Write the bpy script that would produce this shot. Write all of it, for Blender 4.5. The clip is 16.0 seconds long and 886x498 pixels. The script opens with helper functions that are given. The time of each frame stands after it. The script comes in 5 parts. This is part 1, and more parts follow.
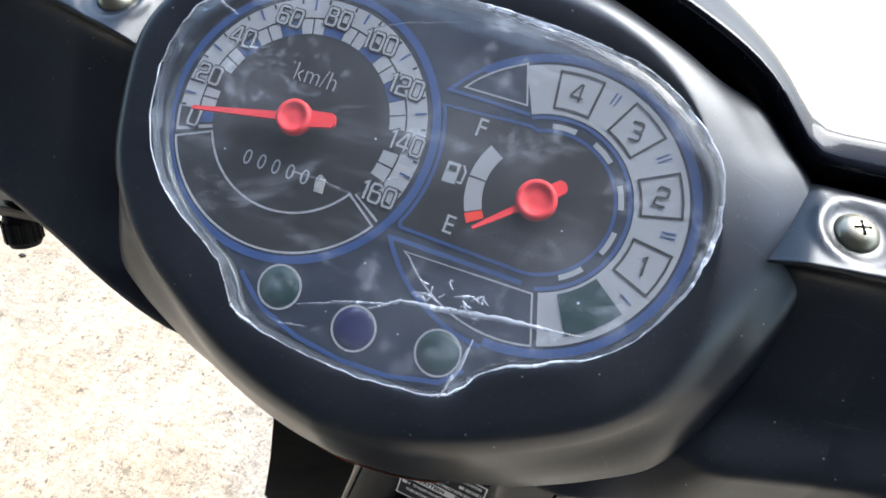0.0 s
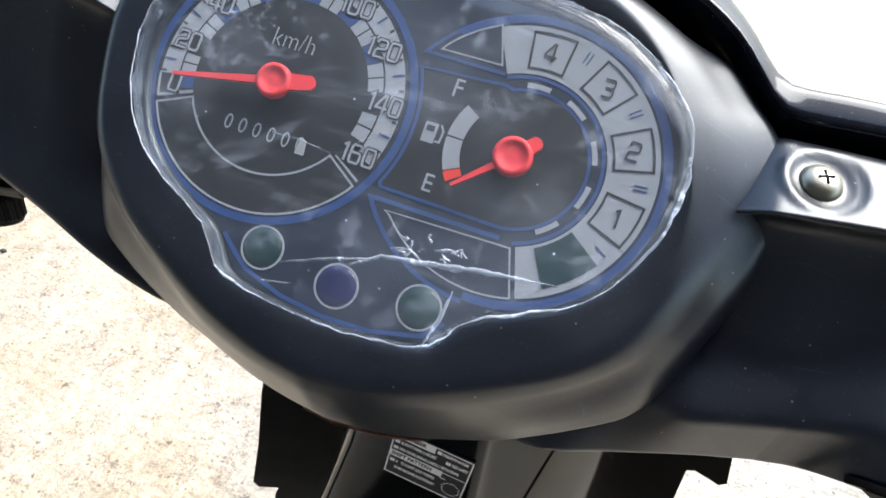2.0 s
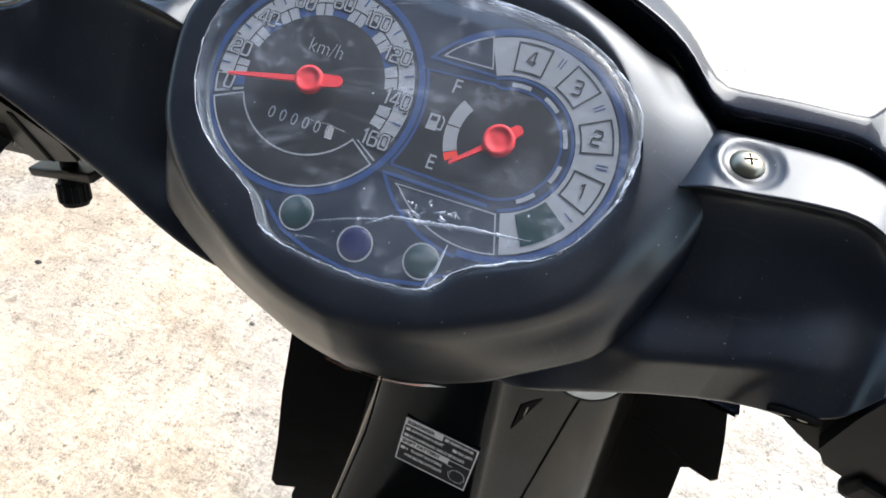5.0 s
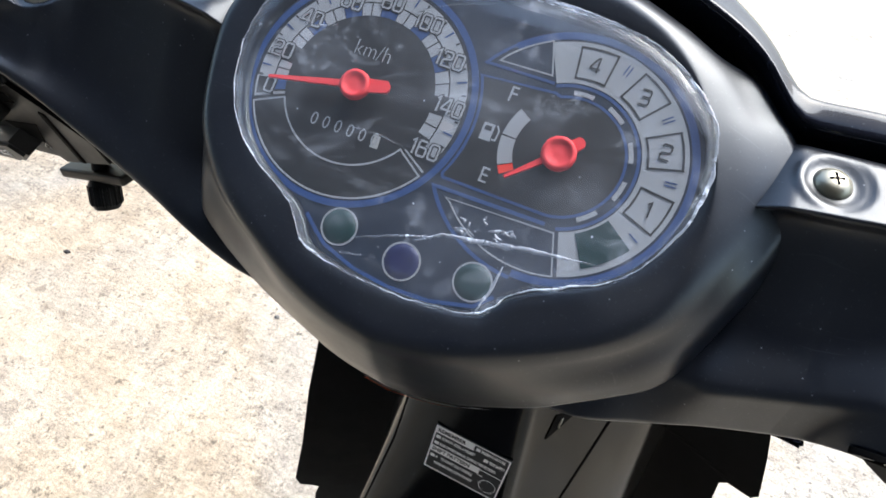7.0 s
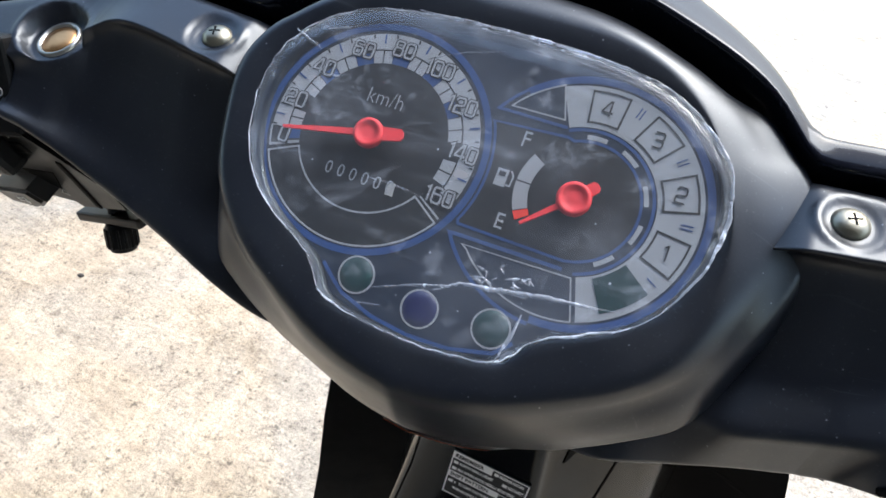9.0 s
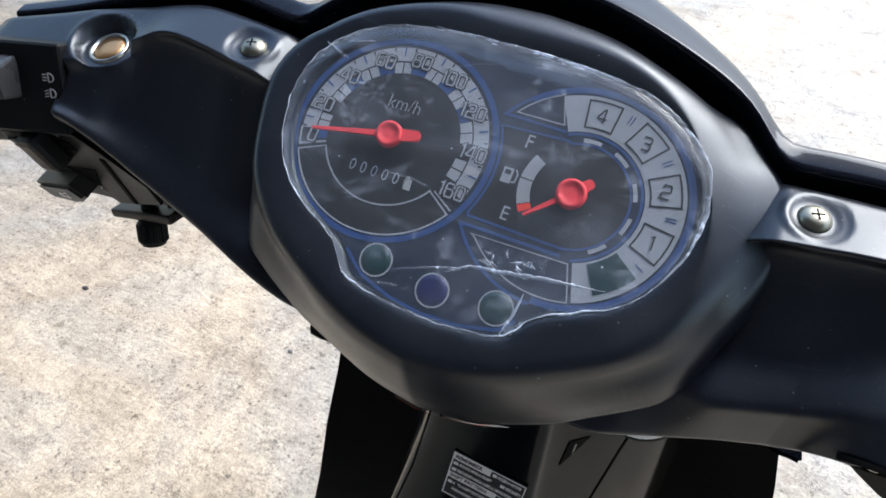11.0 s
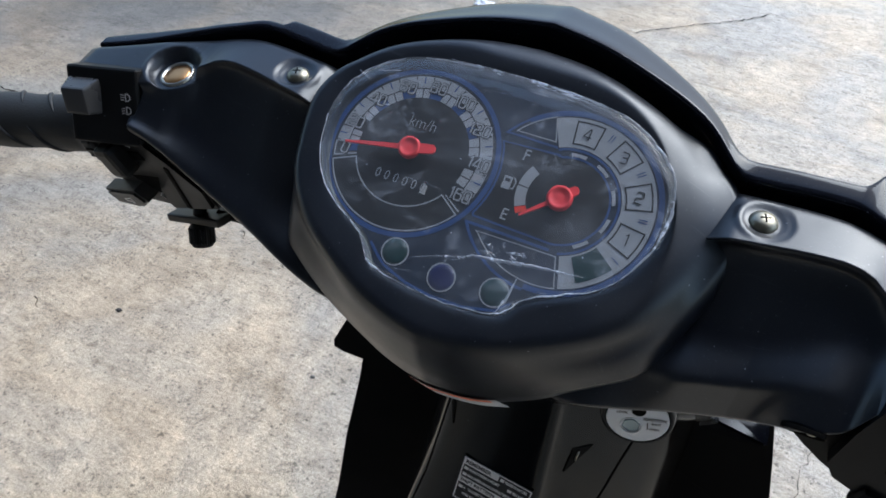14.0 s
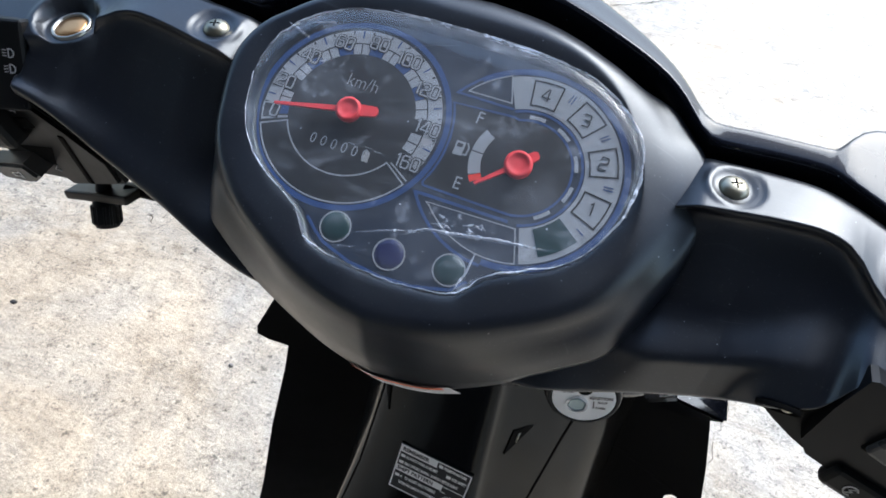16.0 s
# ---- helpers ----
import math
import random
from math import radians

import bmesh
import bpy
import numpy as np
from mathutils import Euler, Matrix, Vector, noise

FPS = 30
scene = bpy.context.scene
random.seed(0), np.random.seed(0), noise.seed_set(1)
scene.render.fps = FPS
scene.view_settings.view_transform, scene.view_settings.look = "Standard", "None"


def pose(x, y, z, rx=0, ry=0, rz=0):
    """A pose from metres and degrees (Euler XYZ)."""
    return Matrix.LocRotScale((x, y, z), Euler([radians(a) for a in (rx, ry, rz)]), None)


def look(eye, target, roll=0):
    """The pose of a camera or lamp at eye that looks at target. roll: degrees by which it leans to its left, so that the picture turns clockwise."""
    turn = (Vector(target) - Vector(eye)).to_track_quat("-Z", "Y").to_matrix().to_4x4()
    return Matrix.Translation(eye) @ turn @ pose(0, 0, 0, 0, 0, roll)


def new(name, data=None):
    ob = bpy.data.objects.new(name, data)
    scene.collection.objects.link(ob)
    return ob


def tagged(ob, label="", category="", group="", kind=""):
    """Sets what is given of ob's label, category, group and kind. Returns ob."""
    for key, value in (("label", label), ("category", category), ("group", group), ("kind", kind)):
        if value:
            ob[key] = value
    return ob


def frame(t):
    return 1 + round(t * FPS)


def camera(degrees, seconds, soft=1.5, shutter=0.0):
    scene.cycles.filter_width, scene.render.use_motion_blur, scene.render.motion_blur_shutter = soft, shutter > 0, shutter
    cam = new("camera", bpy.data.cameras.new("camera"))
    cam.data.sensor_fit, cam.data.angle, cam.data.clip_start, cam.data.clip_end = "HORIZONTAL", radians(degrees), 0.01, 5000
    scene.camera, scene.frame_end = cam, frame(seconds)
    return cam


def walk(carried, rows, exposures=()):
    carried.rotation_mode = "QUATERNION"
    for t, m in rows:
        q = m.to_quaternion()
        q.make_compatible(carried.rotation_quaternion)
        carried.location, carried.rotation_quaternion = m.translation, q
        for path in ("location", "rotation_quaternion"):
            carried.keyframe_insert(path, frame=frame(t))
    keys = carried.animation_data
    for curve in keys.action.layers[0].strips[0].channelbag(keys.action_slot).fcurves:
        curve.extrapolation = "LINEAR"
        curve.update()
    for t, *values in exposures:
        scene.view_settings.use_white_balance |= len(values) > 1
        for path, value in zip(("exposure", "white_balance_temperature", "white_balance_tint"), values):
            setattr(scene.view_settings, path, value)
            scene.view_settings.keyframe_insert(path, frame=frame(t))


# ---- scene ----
cam = camera(64.4, 16.0, soft=1.7)
PATH = [
    (0, (0.0461, -0.1377, 1.2018), (-0.0116, 0.0576, 0.9815), 7.94),
    (0.5, (0.0555, -0.1354, 1.2015), (0.0063, 0.0629, 0.9819), 8.37),
    (1, (0.0510, -0.1416, 1.1981), (0.0004, 0.0546, 0.9769), 9.01),
    (1.5, (0.0467, -0.1420, 1.1969), (-0.0035, 0.0541, 0.9754), 9.60),
    (2, (0.0510, -0.1454, 1.1992), (0.0001, 0.0499, 0.9773), 8.36),
    (2.5, (0.0548, -0.1547, 1.2003), (0.0021, 0.0413, 0.9793), 8.48),
    (3, (0.0604, -0.1671, 1.2043), (0.0066, 0.0299, 0.9845), 8.62),
    (3.5, (0.0686, -0.1765, 1.2083), (0.0128, 0.0203, 0.9888), 7.37),
    (4, (0.0698, -0.1864, 1.2150), (0.0078, 0.0123, 0.9990), 7.10),
    (4.5, (0.0707, -0.1840, 1.2174), (0.0087, 0.0167, 1.0032), 7.45),
    (7, (0.0565, -0.1708, 1.2110), (-0.0137, 0.0237, 0.9936), 6.71),
    (7.5, (0.0520, -0.1644, 1.2116), (-0.0198, 0.0299, 0.9947), 6.04),
    (8, (0.0494, -0.1590, 1.2178), (-0.0232, 0.0368, 1.0025), 5.14),
    (8.5, (0.0518, -0.1651, 1.2186), (-0.0208, 0.0322, 1.0046), 5.27),
    (9, (0.0512, -0.1653, 1.2185), (-0.0242, 0.0302, 1.0038), 4.39),
    (11.5, (0.0638, -0.1986, 1.2327), (-0.0151, 0.0050, 1.0270), 5.51),
    (12, (0.0735, -0.2061, 1.2369), (-0.0089, -0.0027, 1.0323), 4.17),
    (12.5, (0.0758, -0.2154, 1.2357), (-0.0036, -0.0097, 1.0323), 4.90),
    (13, (0.0744, -0.2271, 1.2340), (-0.0068, -0.0198, 1.0330), 6.37),
    (13.5, (0.0759, -0.2252, 1.2385), (-0.0093, -0.0178, 1.0390), 5.83),
    (14, (0.0801, -0.2263, 1.2443), (-0.0133, -0.0187, 1.0489), 4.81),
    (14.5, (0.0696, -0.2473, 1.2406), (-0.0129, -0.0379, 1.0423), 7.30),
    (15, (0.0643, -0.2797, 1.2393), (-0.0095, -0.0666, 1.0415), 8.12),
    (15.5, (0.0728, -0.2799, 1.2435), (0.0072, -0.0561, 1.0548), 8.51),
    (16, (0.0634, -0.2135, 1.2238), (0.0045, 0.0040, 1.0258), 9.68),
]
EXPOSURES = [(0, 1.04, 5930, 8), (1.5, 1.04, 6030, 8), (3.5, 0.97, 6080, 9), (4.5, 0.92, 6030, 9), (7, 0.87, 5980, 9), (9, 0.77, 5930, 9), (11.5, 0.48, 5730, 9), (12.5, 0.4, 5730, 9), (13.5, 0.07, 5630, 8), (14.5, -0.08, 5580, 8), (15, -0.13, 5580, 8), (15.5, 0.02, 5580, 8), (16, 0.57, 5630, 8)]
walk(cam, [(t, look(eye, target, roll)) for t, eye, target, roll in PATH], EXPOSURES)

# ---- daylight ----
SUN_AZ, SUN_EL = 30.0, 52.0          # degrees from straight ahead of the motorcycle towards its right; height
world = bpy.data.worlds.new("sky")
scene.world = world
world.use_nodes = True
wn = world.node_tree.nodes
sky = wn.new("ShaderNodeTexSky")
sky.sky_type = "NISHITA"
sky.sun_disc = False
sky.sun_elevation, sky.sun_rotation = radians(SUN_EL), radians(SUN_AZ)
sky.dust_density, sky.air_density = 4.0, 1.6
world.node_tree.links.new(sky.outputs[0], wn["Background"].inputs[0])
wn["Background"].inputs[1].default_value = 0.26
sun = new("sun", bpy.data.lights.new("sun", "SUN"))
sun.data.energy, sun.data.angle, sun.data.color = 2.1, radians(38.0), (1.0, 0.97, 0.92)
sa, se = radians(SUN_AZ), radians(SUN_EL)
sun_dir = Vector((math.sin(sa) * math.cos(se), math.cos(sa) * math.cos(se), math.sin(se)))
sun.matrix_basis = look(sun_dir * 10, (0, 0, 0))


# ---- materials ----
def material(name, colour, rough=0.5, metal=0.0, spec=0.5):
    m = bpy.data.materials.new(name)
    m.use_nodes = True
    b = m.node_tree.nodes["Principled BSDF"]
    b.inputs["Base Color"].default_value = (*colour, 1)
    b.inputs["Roughness"].default_value = rough
    b.inputs["Metallic"].default_value = metal
    b.inputs["Specular IOR Level"].default_value = spec
    return m


def node(m, kind, **inputs):
    n = m.node_tree.nodes.new(kind)
    for key, value in inputs.items():
        n.inputs[key.replace("_", " ")].default_value = value
    return n


def link(m, a, b):
    m.node_tree.links.new(a, b)


def ramp(m, fac, stops):
    r = m.node_tree.nodes.new("ShaderNodeValToRGB")
    els = r.color_ramp.elements
    while len(els) < len(stops):
        els.new(0.5)
    for e, (p, c) in zip(els, stops):
        e.position, e.color = p, (*c, 1) if len(c) == 3 else c
    link(m, fac, r.inputs[0])
    return r.outputs[0]


def worn_plastic(name, colour, rough, grain=1500.0, bump=0.05, dust=0.03, spec=0.5, smear=0.08):
    """Black plastic: moulded grain, smeary gloss, pale dust specks."""
    m = material(name, colour, rough, spec=spec)
    b = m.node_tree.nodes["Principled BSDF"]
    co = node(m, "ShaderNodeTexCoord").outputs["Object"]
    big = node(m, "ShaderNodeTexNoise", Scale=28.0, Detail=5.0, Roughness=0.65)
    link(m, co, big.inputs["Vector"])
    rr = node(m, "ShaderNodeMapRange", From_Min=0.3, From_Max=0.7, To_Min=rough - smear, To_Max=rough + smear)
    link(m, big.outputs[0], rr.inputs[0])
    link(m, rr.outputs[0], b.inputs["Roughness"])
    specks = node(m, "ShaderNodeTexVoronoi", Scale=260.0)
    link(m, co, specks.inputs["Vector"])
    patch = node(m, "ShaderNodeTexNoise", Scale=9.0, Detail=3.0)
    link(m, co, patch.inputs["Vector"])
    near = ramp(m, specks.outputs["Distance"], [(0.0, (1, 1, 1)), (0.085, (0, 0, 0))])
    keep = node(m, "ShaderNodeMath")
    keep.operation = "GREATER_THAN"
    sep = m.node_tree.nodes.new("ShaderNodeSeparateColor")
    link(m, specks.outputs["Color"], sep.inputs[0])
    link(m, sep.outputs[0], keep.inputs[0])
    keep.inputs[1].default_value = 1.0 - dust * 3
    mul = node(m, "ShaderNodeMath")
    mul.operation = "MULTIPLY"
    link(m, near, mul.inputs[0])
    link(m, keep.outputs[0], mul.inputs[1])
    film = node(m, "ShaderNodeMapRange", From_Min=0.45, From_Max=0.8, To_Min=0.0, To_Max=0.010)
    link(m, patch.outputs[0], film.inputs[0])
    add = node(m, "ShaderNodeMath")
    add.operation = "MAXIMUM"
    link(m, mul.outputs[0], add.inputs[0])
    link(m, film.outputs[0], add.inputs[1])
    if dust > 0.05:
        # fine dust in drifts and a few hair scratches
        drift = node(m, "ShaderNodeTexNoise", Scale=70.0, Detail=7.0, Roughness=0.75, Distortion=0.4)
        link(m, co, drift.inputs["Vector"])
        lie = node(m, "ShaderNodeMapRange", From_Min=0.50, From_Max=0.72, To_Min=0.0, To_Max=0.014)
        link(m, drift.outputs[0], lie.inputs[0])
        tiny = node(m, "ShaderNodeTexNoise", Scale=950.0, Detail=2.0, Roughness=0.8)
        link(m, co, tiny.inputs["Vector"])
        prick = node(m, "ShaderNodeMapRange", From_Min=0.64, From_Max=0.74, To_Min=0.0, To_Max=0.10)
        link(m, tiny.outputs[0], prick.inputs[0])
        mp = node(m, "ShaderNodeMapping", Rotation=(0.3, 0.2, 0.9), Scale=(30.0, 900.0, 60.0))
        link(m, co, mp.inputs["Vector"])
        hair = node(m, "ShaderNodeTexNoise", Scale=1.0, Detail=2.0, Distortion=0.3)
        link(m, mp.outputs[0], hair.inputs["Vector"])
        line = node(m, "ShaderNodeMapRange", From_Min=0.70, From_Max=0.76, To_Min=0.0, To_Max=0.05)
        link(m, hair.outputs[0], line.inputs[0])
        for extra in (lie, prick, line):
            both = node(m, "ShaderNodeMath")
            both.operation = "ADD"
            link(m, add.outputs[0], both.inputs[0])
            link(m, extra.outputs[0], both.inputs[1])
            add = both
    mix = node(m, "ShaderNodeMix")
    mix.data_type = "RGBA"
    link(m, add.outputs[0], mix.inputs[0])
    mix.inputs[6].default_value = (*colour, 1)
    mix.inputs[7].default_value = (0.30, 0.32, 0.35, 1)
    b.inputs["Specular Tint"].default_value = (0.88, 0.94, 1.0, 1)
    link(m, mix.outputs[2], b.inputs["Base Color"])
    fine = node(m, "ShaderNodeTexNoise", Scale=grain, Detail=2.0)
    link(m, co, fine.inputs["Vector"])
    bp = node(m, "ShaderNodeBump", Strength=bump, Distance=0.0006)
    link(m, fine.outputs[0], bp.inputs["Height"])
    link(m, bp.outputs[0], b.inputs["Normal"])
    return m


satin_black = worn_plastic("satin black plastic", (0.004, 0.0055, 0.010), 0.36, bump=0.03, smear=0.08, spec=0.74, dust=0.10)
matt_black = worn_plastic("matt black plastic", (0.006, 0.006, 0.006), 0.42, bump=0.03, dust=0.01, spec=0.16)
shield_black = worn_plastic("leg shield black plastic", (0.003, 0.003, 0.003), 0.45, bump=0.06, dust=0.004, spec=0.12)
stem_black = worn_plastic("stem black plastic", (0.004, 0.004, 0.004), 0.14, bump=0.008, smear=0.04, spec=0.22, dust=0.01)
stem_black.node_tree.nodes["Principled BSDF"].inputs["Specular Tint"].default_value = (0.74, 0.87, 1.0, 1)
gloss_black = worn_plastic("gloss black paint", (0.006, 0.007, 0.012), 0.07, bump=0.003, smear=0.03, dust=0.08, spec=0.3)
rubber = worn_plastic("grip rubber", (0.018, 0.018, 0.018), 0.62, grain=900.0, bump=0.3, dust=0.01)
gloss_plate = worn_plastic("smooth black plastic", (0.005, 0.0055, 0.007), 0.33, bump=0.01, spec=0.2)
dark_metal = material("black painted steel", (0.02, 0.02, 0.02), 0.4, 0.3)
steel = material("zinc plated steel", (0.30, 0.285, 0.225), 0.36, 1.0)
bright_steel = material("bright plated steel", (0.50, 0.48, 0.42), 0.3, 1.0)
slot_dark = material("recess black", (0.003, 0.003, 0.003), 0.8, spec=0.1)
brass = worn_plastic("yellow zinc plating", (0.60, 0.33, 0.14), 0.33, grain=400.0, bump=0.2)
brass.node_tree.nodes["Principled BSDF"].inputs["Metallic"].default_value = 1.0
horn_grey = worn_plastic("dark grey button plastic", (0.045, 0.043, 0.04), 0.4, dust=0.02)
grey_key = worn_plastic("grey switch plastic", (0.035, 0.035, 0.036), 0.30, dust=0.02)
white_ink = material("white ink", (0.93, 0.93, 0.93), 0.4)
grey_ink = material("dial white ink", (0.29, 0.30, 0.33), 0.6)
dim_ink = material("grey ink", (0.36, 0.36, 0.36), 0.6)
blue_ink = material("dial blue ink", (0.021, 0.055, 0.175), 0.55)
black_ink = material("dial black ink", (0.012, 0.013, 0.016), 0.6)
dial_black = worn_plastic("dial navy print", (0.009, 0.015, 0.032), 0.6, bump=0.0, dust=0.02)
red_plastic = material("red needle plastic", (0.80, 0.045, 0.055), 0.6)
red_plastic.node_tree.nodes["Principled BSDF"].inputs["Subsurface Weight"].default_value = 0.15
red_plastic.node_tree.nodes["Principled BSDF"].inputs["Subsurface Radius"].default_value = (0.002, 0.0005, 0.0005)
red_ink = material("red ink", (0.75, 0.05, 0.03), 0.6)
orange_ink = material("orange ink", (0.80, 0.17, 0.05), 0.55)
green_lens = material("dark green lamp lens", (0.007, 0.032, 0.034), 0.4)
blue_lens = material("dark blue lamp lens", (0.015, 0.018, 0.075), 0.35)
paper = material("white sticker", (0.66, 0.67, 0.70), 0.45)
alloy = worn_plastic("silver ignition plate", (0.86, 0.88, 0.90), 0.45, grain=700.0, bump=0.05, dust=0.02)
key_metal = material("key shutter metal", (0.24, 0.31, 0.35), 0.3, 0.8)


def mp_of(m, co):
    """Coordinates drawn out along the wiping direction."""
    mp = node(m, "ShaderNodeMapping", Rotation=(0, 0, -0.5), Scale=(0.6, 1.5, 1.0))
    link(m, co, mp.inputs["Vector"])
    return mp.outputs[0]


def glassy(name, gloss_rough, haze, scratch, shine=1.0, specks=0.0):
    """Clear plastic: see-through, glossy by Fresnel, with faint pale scratches and rub marks."""
    m = bpy.data.materials.new(name)
    m.use_nodes = True
    nt = m.node_tree
    nt.nodes.remove(nt.nodes["Principled BSDF"])
    out = nt.nodes["Material Output"]
    co = node(m, "ShaderNodeTexCoord").outputs["Object"]
    clear = node(m, "ShaderNodeBsdfTransparent", Color=(0.93, 0.95, 0.96, 1))
    gloss = node(m, "ShaderNodeBsdfGlossy", Roughness=gloss_rough)
    edge_on = node(m, "ShaderNodeLayerWeight", Blend=0.5)
    steep = node(m, "ShaderNodeMath")
    steep.operation = "POWER"
    steep.inputs[1].default_value = 5.0
    link(m, edge_on.outputs["Facing"], steep.inputs[0])
    fres = node(m, "ShaderNodeMath")
    fres.operation = "MULTIPLY_ADD"
    fres.inputs[1].default_value, fres.inputs[2].default_value = 0.92, 0.06
    link(m, steep.outputs[0], fres.inputs[0])
    wavy = node(m, "ShaderNodeTexNoise", Scale=42.0, Detail=1.0, Distortion=0.6)
    link(m, co, wavy.inputs["Vector"])
    bp = node(m, "ShaderNodeBump", Strength=0.35, Distance=0.0012)
    link(m, wavy.outputs[0], bp.inputs["Height"])
    link(m, bp.outputs[0], gloss.inputs["Normal"])
    link(m, bp.outputs[0], edge_on.inputs["Normal"])
    shiny = node(m, "ShaderNodeMixShader")
    weak = node(m, "ShaderNodeMath")
    weak.operation = "MULTIPLY"
    weak.inputs[1].default_value = shine
    link(m, fres.outputs[0], weak.inputs[0])
    link(m, weak.outputs[0], shiny.inputs[0])
    link(m, clear.outputs[0], shiny.inputs[1])
    link(m, gloss.outputs[0], shiny.inputs[2])
    milk = node(m, "ShaderNodeBsdfDiffuse", Color=(0.66, 0.73, 0.86, 1))
    mp = node(m, "ShaderNodeMapping", Rotation=(0, 0, 0.25), Scale=(14.0, 170.0, 20.0))
    link(m, co, mp.inputs["Vector"])
    streak = node(m, "ShaderNodeTexNoise", Scale=1.0, Detail=4.0, Roughness=0.7)
    link(m, mp.outputs[0], streak.inputs["Vector"])
    rub = node(m, "ShaderNodeTexNoise", Scale=40.0, Detail=4.0)
    link(m, co, rub.inputs["Vector"])
    s1 = node(m, "ShaderNodeMapRange", From_Min=0.56, From_Max=0.78, To_Min=0.0, To_Max=scratch)
    link(m, streak.outputs[0], s1.inputs[0])
    s2 = node(m, "ShaderNodeMapRange", From_Min=0.45, From_Max=0.75, To_Min=haze * 0.5, To_Max=haze * 1.8)
    link(m, rub.outputs[0], s2.inputs[0])
    tot = node(m, "ShaderNodeMath")
    tot.operation = "ADD"
    link(m, s1.outputs[0], tot.inputs[0])
    link(m, s2.outputs[0], tot.inputs[1])
    smudge = node(m, "ShaderNodeTexNoise", Scale=30.0, Detail=6.0, Roughness=0.65, Distortion=1.6)
    link(m, mp_of(m, co), smudge.inputs["Vector"])
    s3 = node(m, "ShaderNodeMapRange", From_Min=0.55, From_Max=0.74, To_Min=0.0, To_Max=haze * 4.5)
    link(m, smudge.outputs[0], s3.inputs[0])
    more = node(m, "ShaderNodeMath")
    more.operation = "ADD"
    link(m, tot.outputs[0], more.inputs[0])
    link(m, s3.outputs[0], more.inputs[1])
    tot = more
    blot = node(m, "ShaderNodeTexNoise", Scale=150.0, Detail=4.0, Roughness=0.65, Distortion=0.2)
    link(m, co, blot.inputs["Vector"])
    where = node(m, "ShaderNodeTexNoise", Scale=22.0, Detail=2.0)
    link(m, co, where.inputs["Vector"])
    s4 = node(m, "ShaderNodeMapRange", From_Min=0.56, From_Max=0.66, To_Min=0.0, To_Max=haze * 2.6)
    link(m, blot.outputs[0], s4.inputs[0])
    s5 = node(m, "ShaderNodeMapRange", From_Min=0.45, From_Max=0.58, To_Min=0.0, To_Max=1.0)
    link(m, where.outputs[0], s5.inputs[0])
    dusty = node(m, "ShaderNodeMath")
    dusty.operation = "MULTIPLY_ADD"
    link(m, s4.outputs[0], dusty.inputs[0])
    link(m, s5.outputs[0], dusty.inputs[1])
    link(m, tot.outputs[0], dusty.inputs[2])
    tot = dusty
    dots = node(m, "ShaderNodeTexVoronoi", Scale=230.0)
    link(m, co, dots.inputs["Vector"])
    sep = m.node_tree.nodes.new("ShaderNodeSeparateColor")
    link(m, dots.outputs["Color"], sep.inputs[0])
    rare = node(m, "ShaderNodeMapRange", From_Min=0.90, From_Max=1.0, To_Min=0.0, To_Max=specks)
    link(m, sep.outputs[0], rare.inputs[0])
    near = ramp(m, dots.outputs["Distance"], [(0.03, (1, 1, 1)), (0.11, (0, 0, 0))])
    dot = node(m, "ShaderNodeMath")
    dot.operation = "MULTIPLY_ADD"
    link(m, rare.outputs[0], dot.inputs[0])
    link(m, near, dot.inputs[1])
    link(m, tot.outputs[0], dot.inputs[2])
    tot = dot
    mix = node(m, "ShaderNodeMixShader")
    link(m, tot.outputs[0], mix.inputs[0])
    link(m, shiny.outputs[0], mix.inputs[1])
    link(m, milk.outputs[0], mix.inputs[2])
    link(m, mix.outputs[0], out.inputs["Surface"])
    return m


lens_clear = glassy("clear meter lens", 0.05, 0.006, 0.02, 0.5)
film_clear = glassy("crinkled protective film", 0.12, 0.050, 0.06, 1.0, 0.75)
film_edge = glassy("crumpled film edge", 0.25, 0.09, 0.18, 0.6)
crease_white = glassy("film crease", 0.2, 0.24, 0.35)
fold_white = glassy("curled film edge", 0.2, 0.46, 0.3)


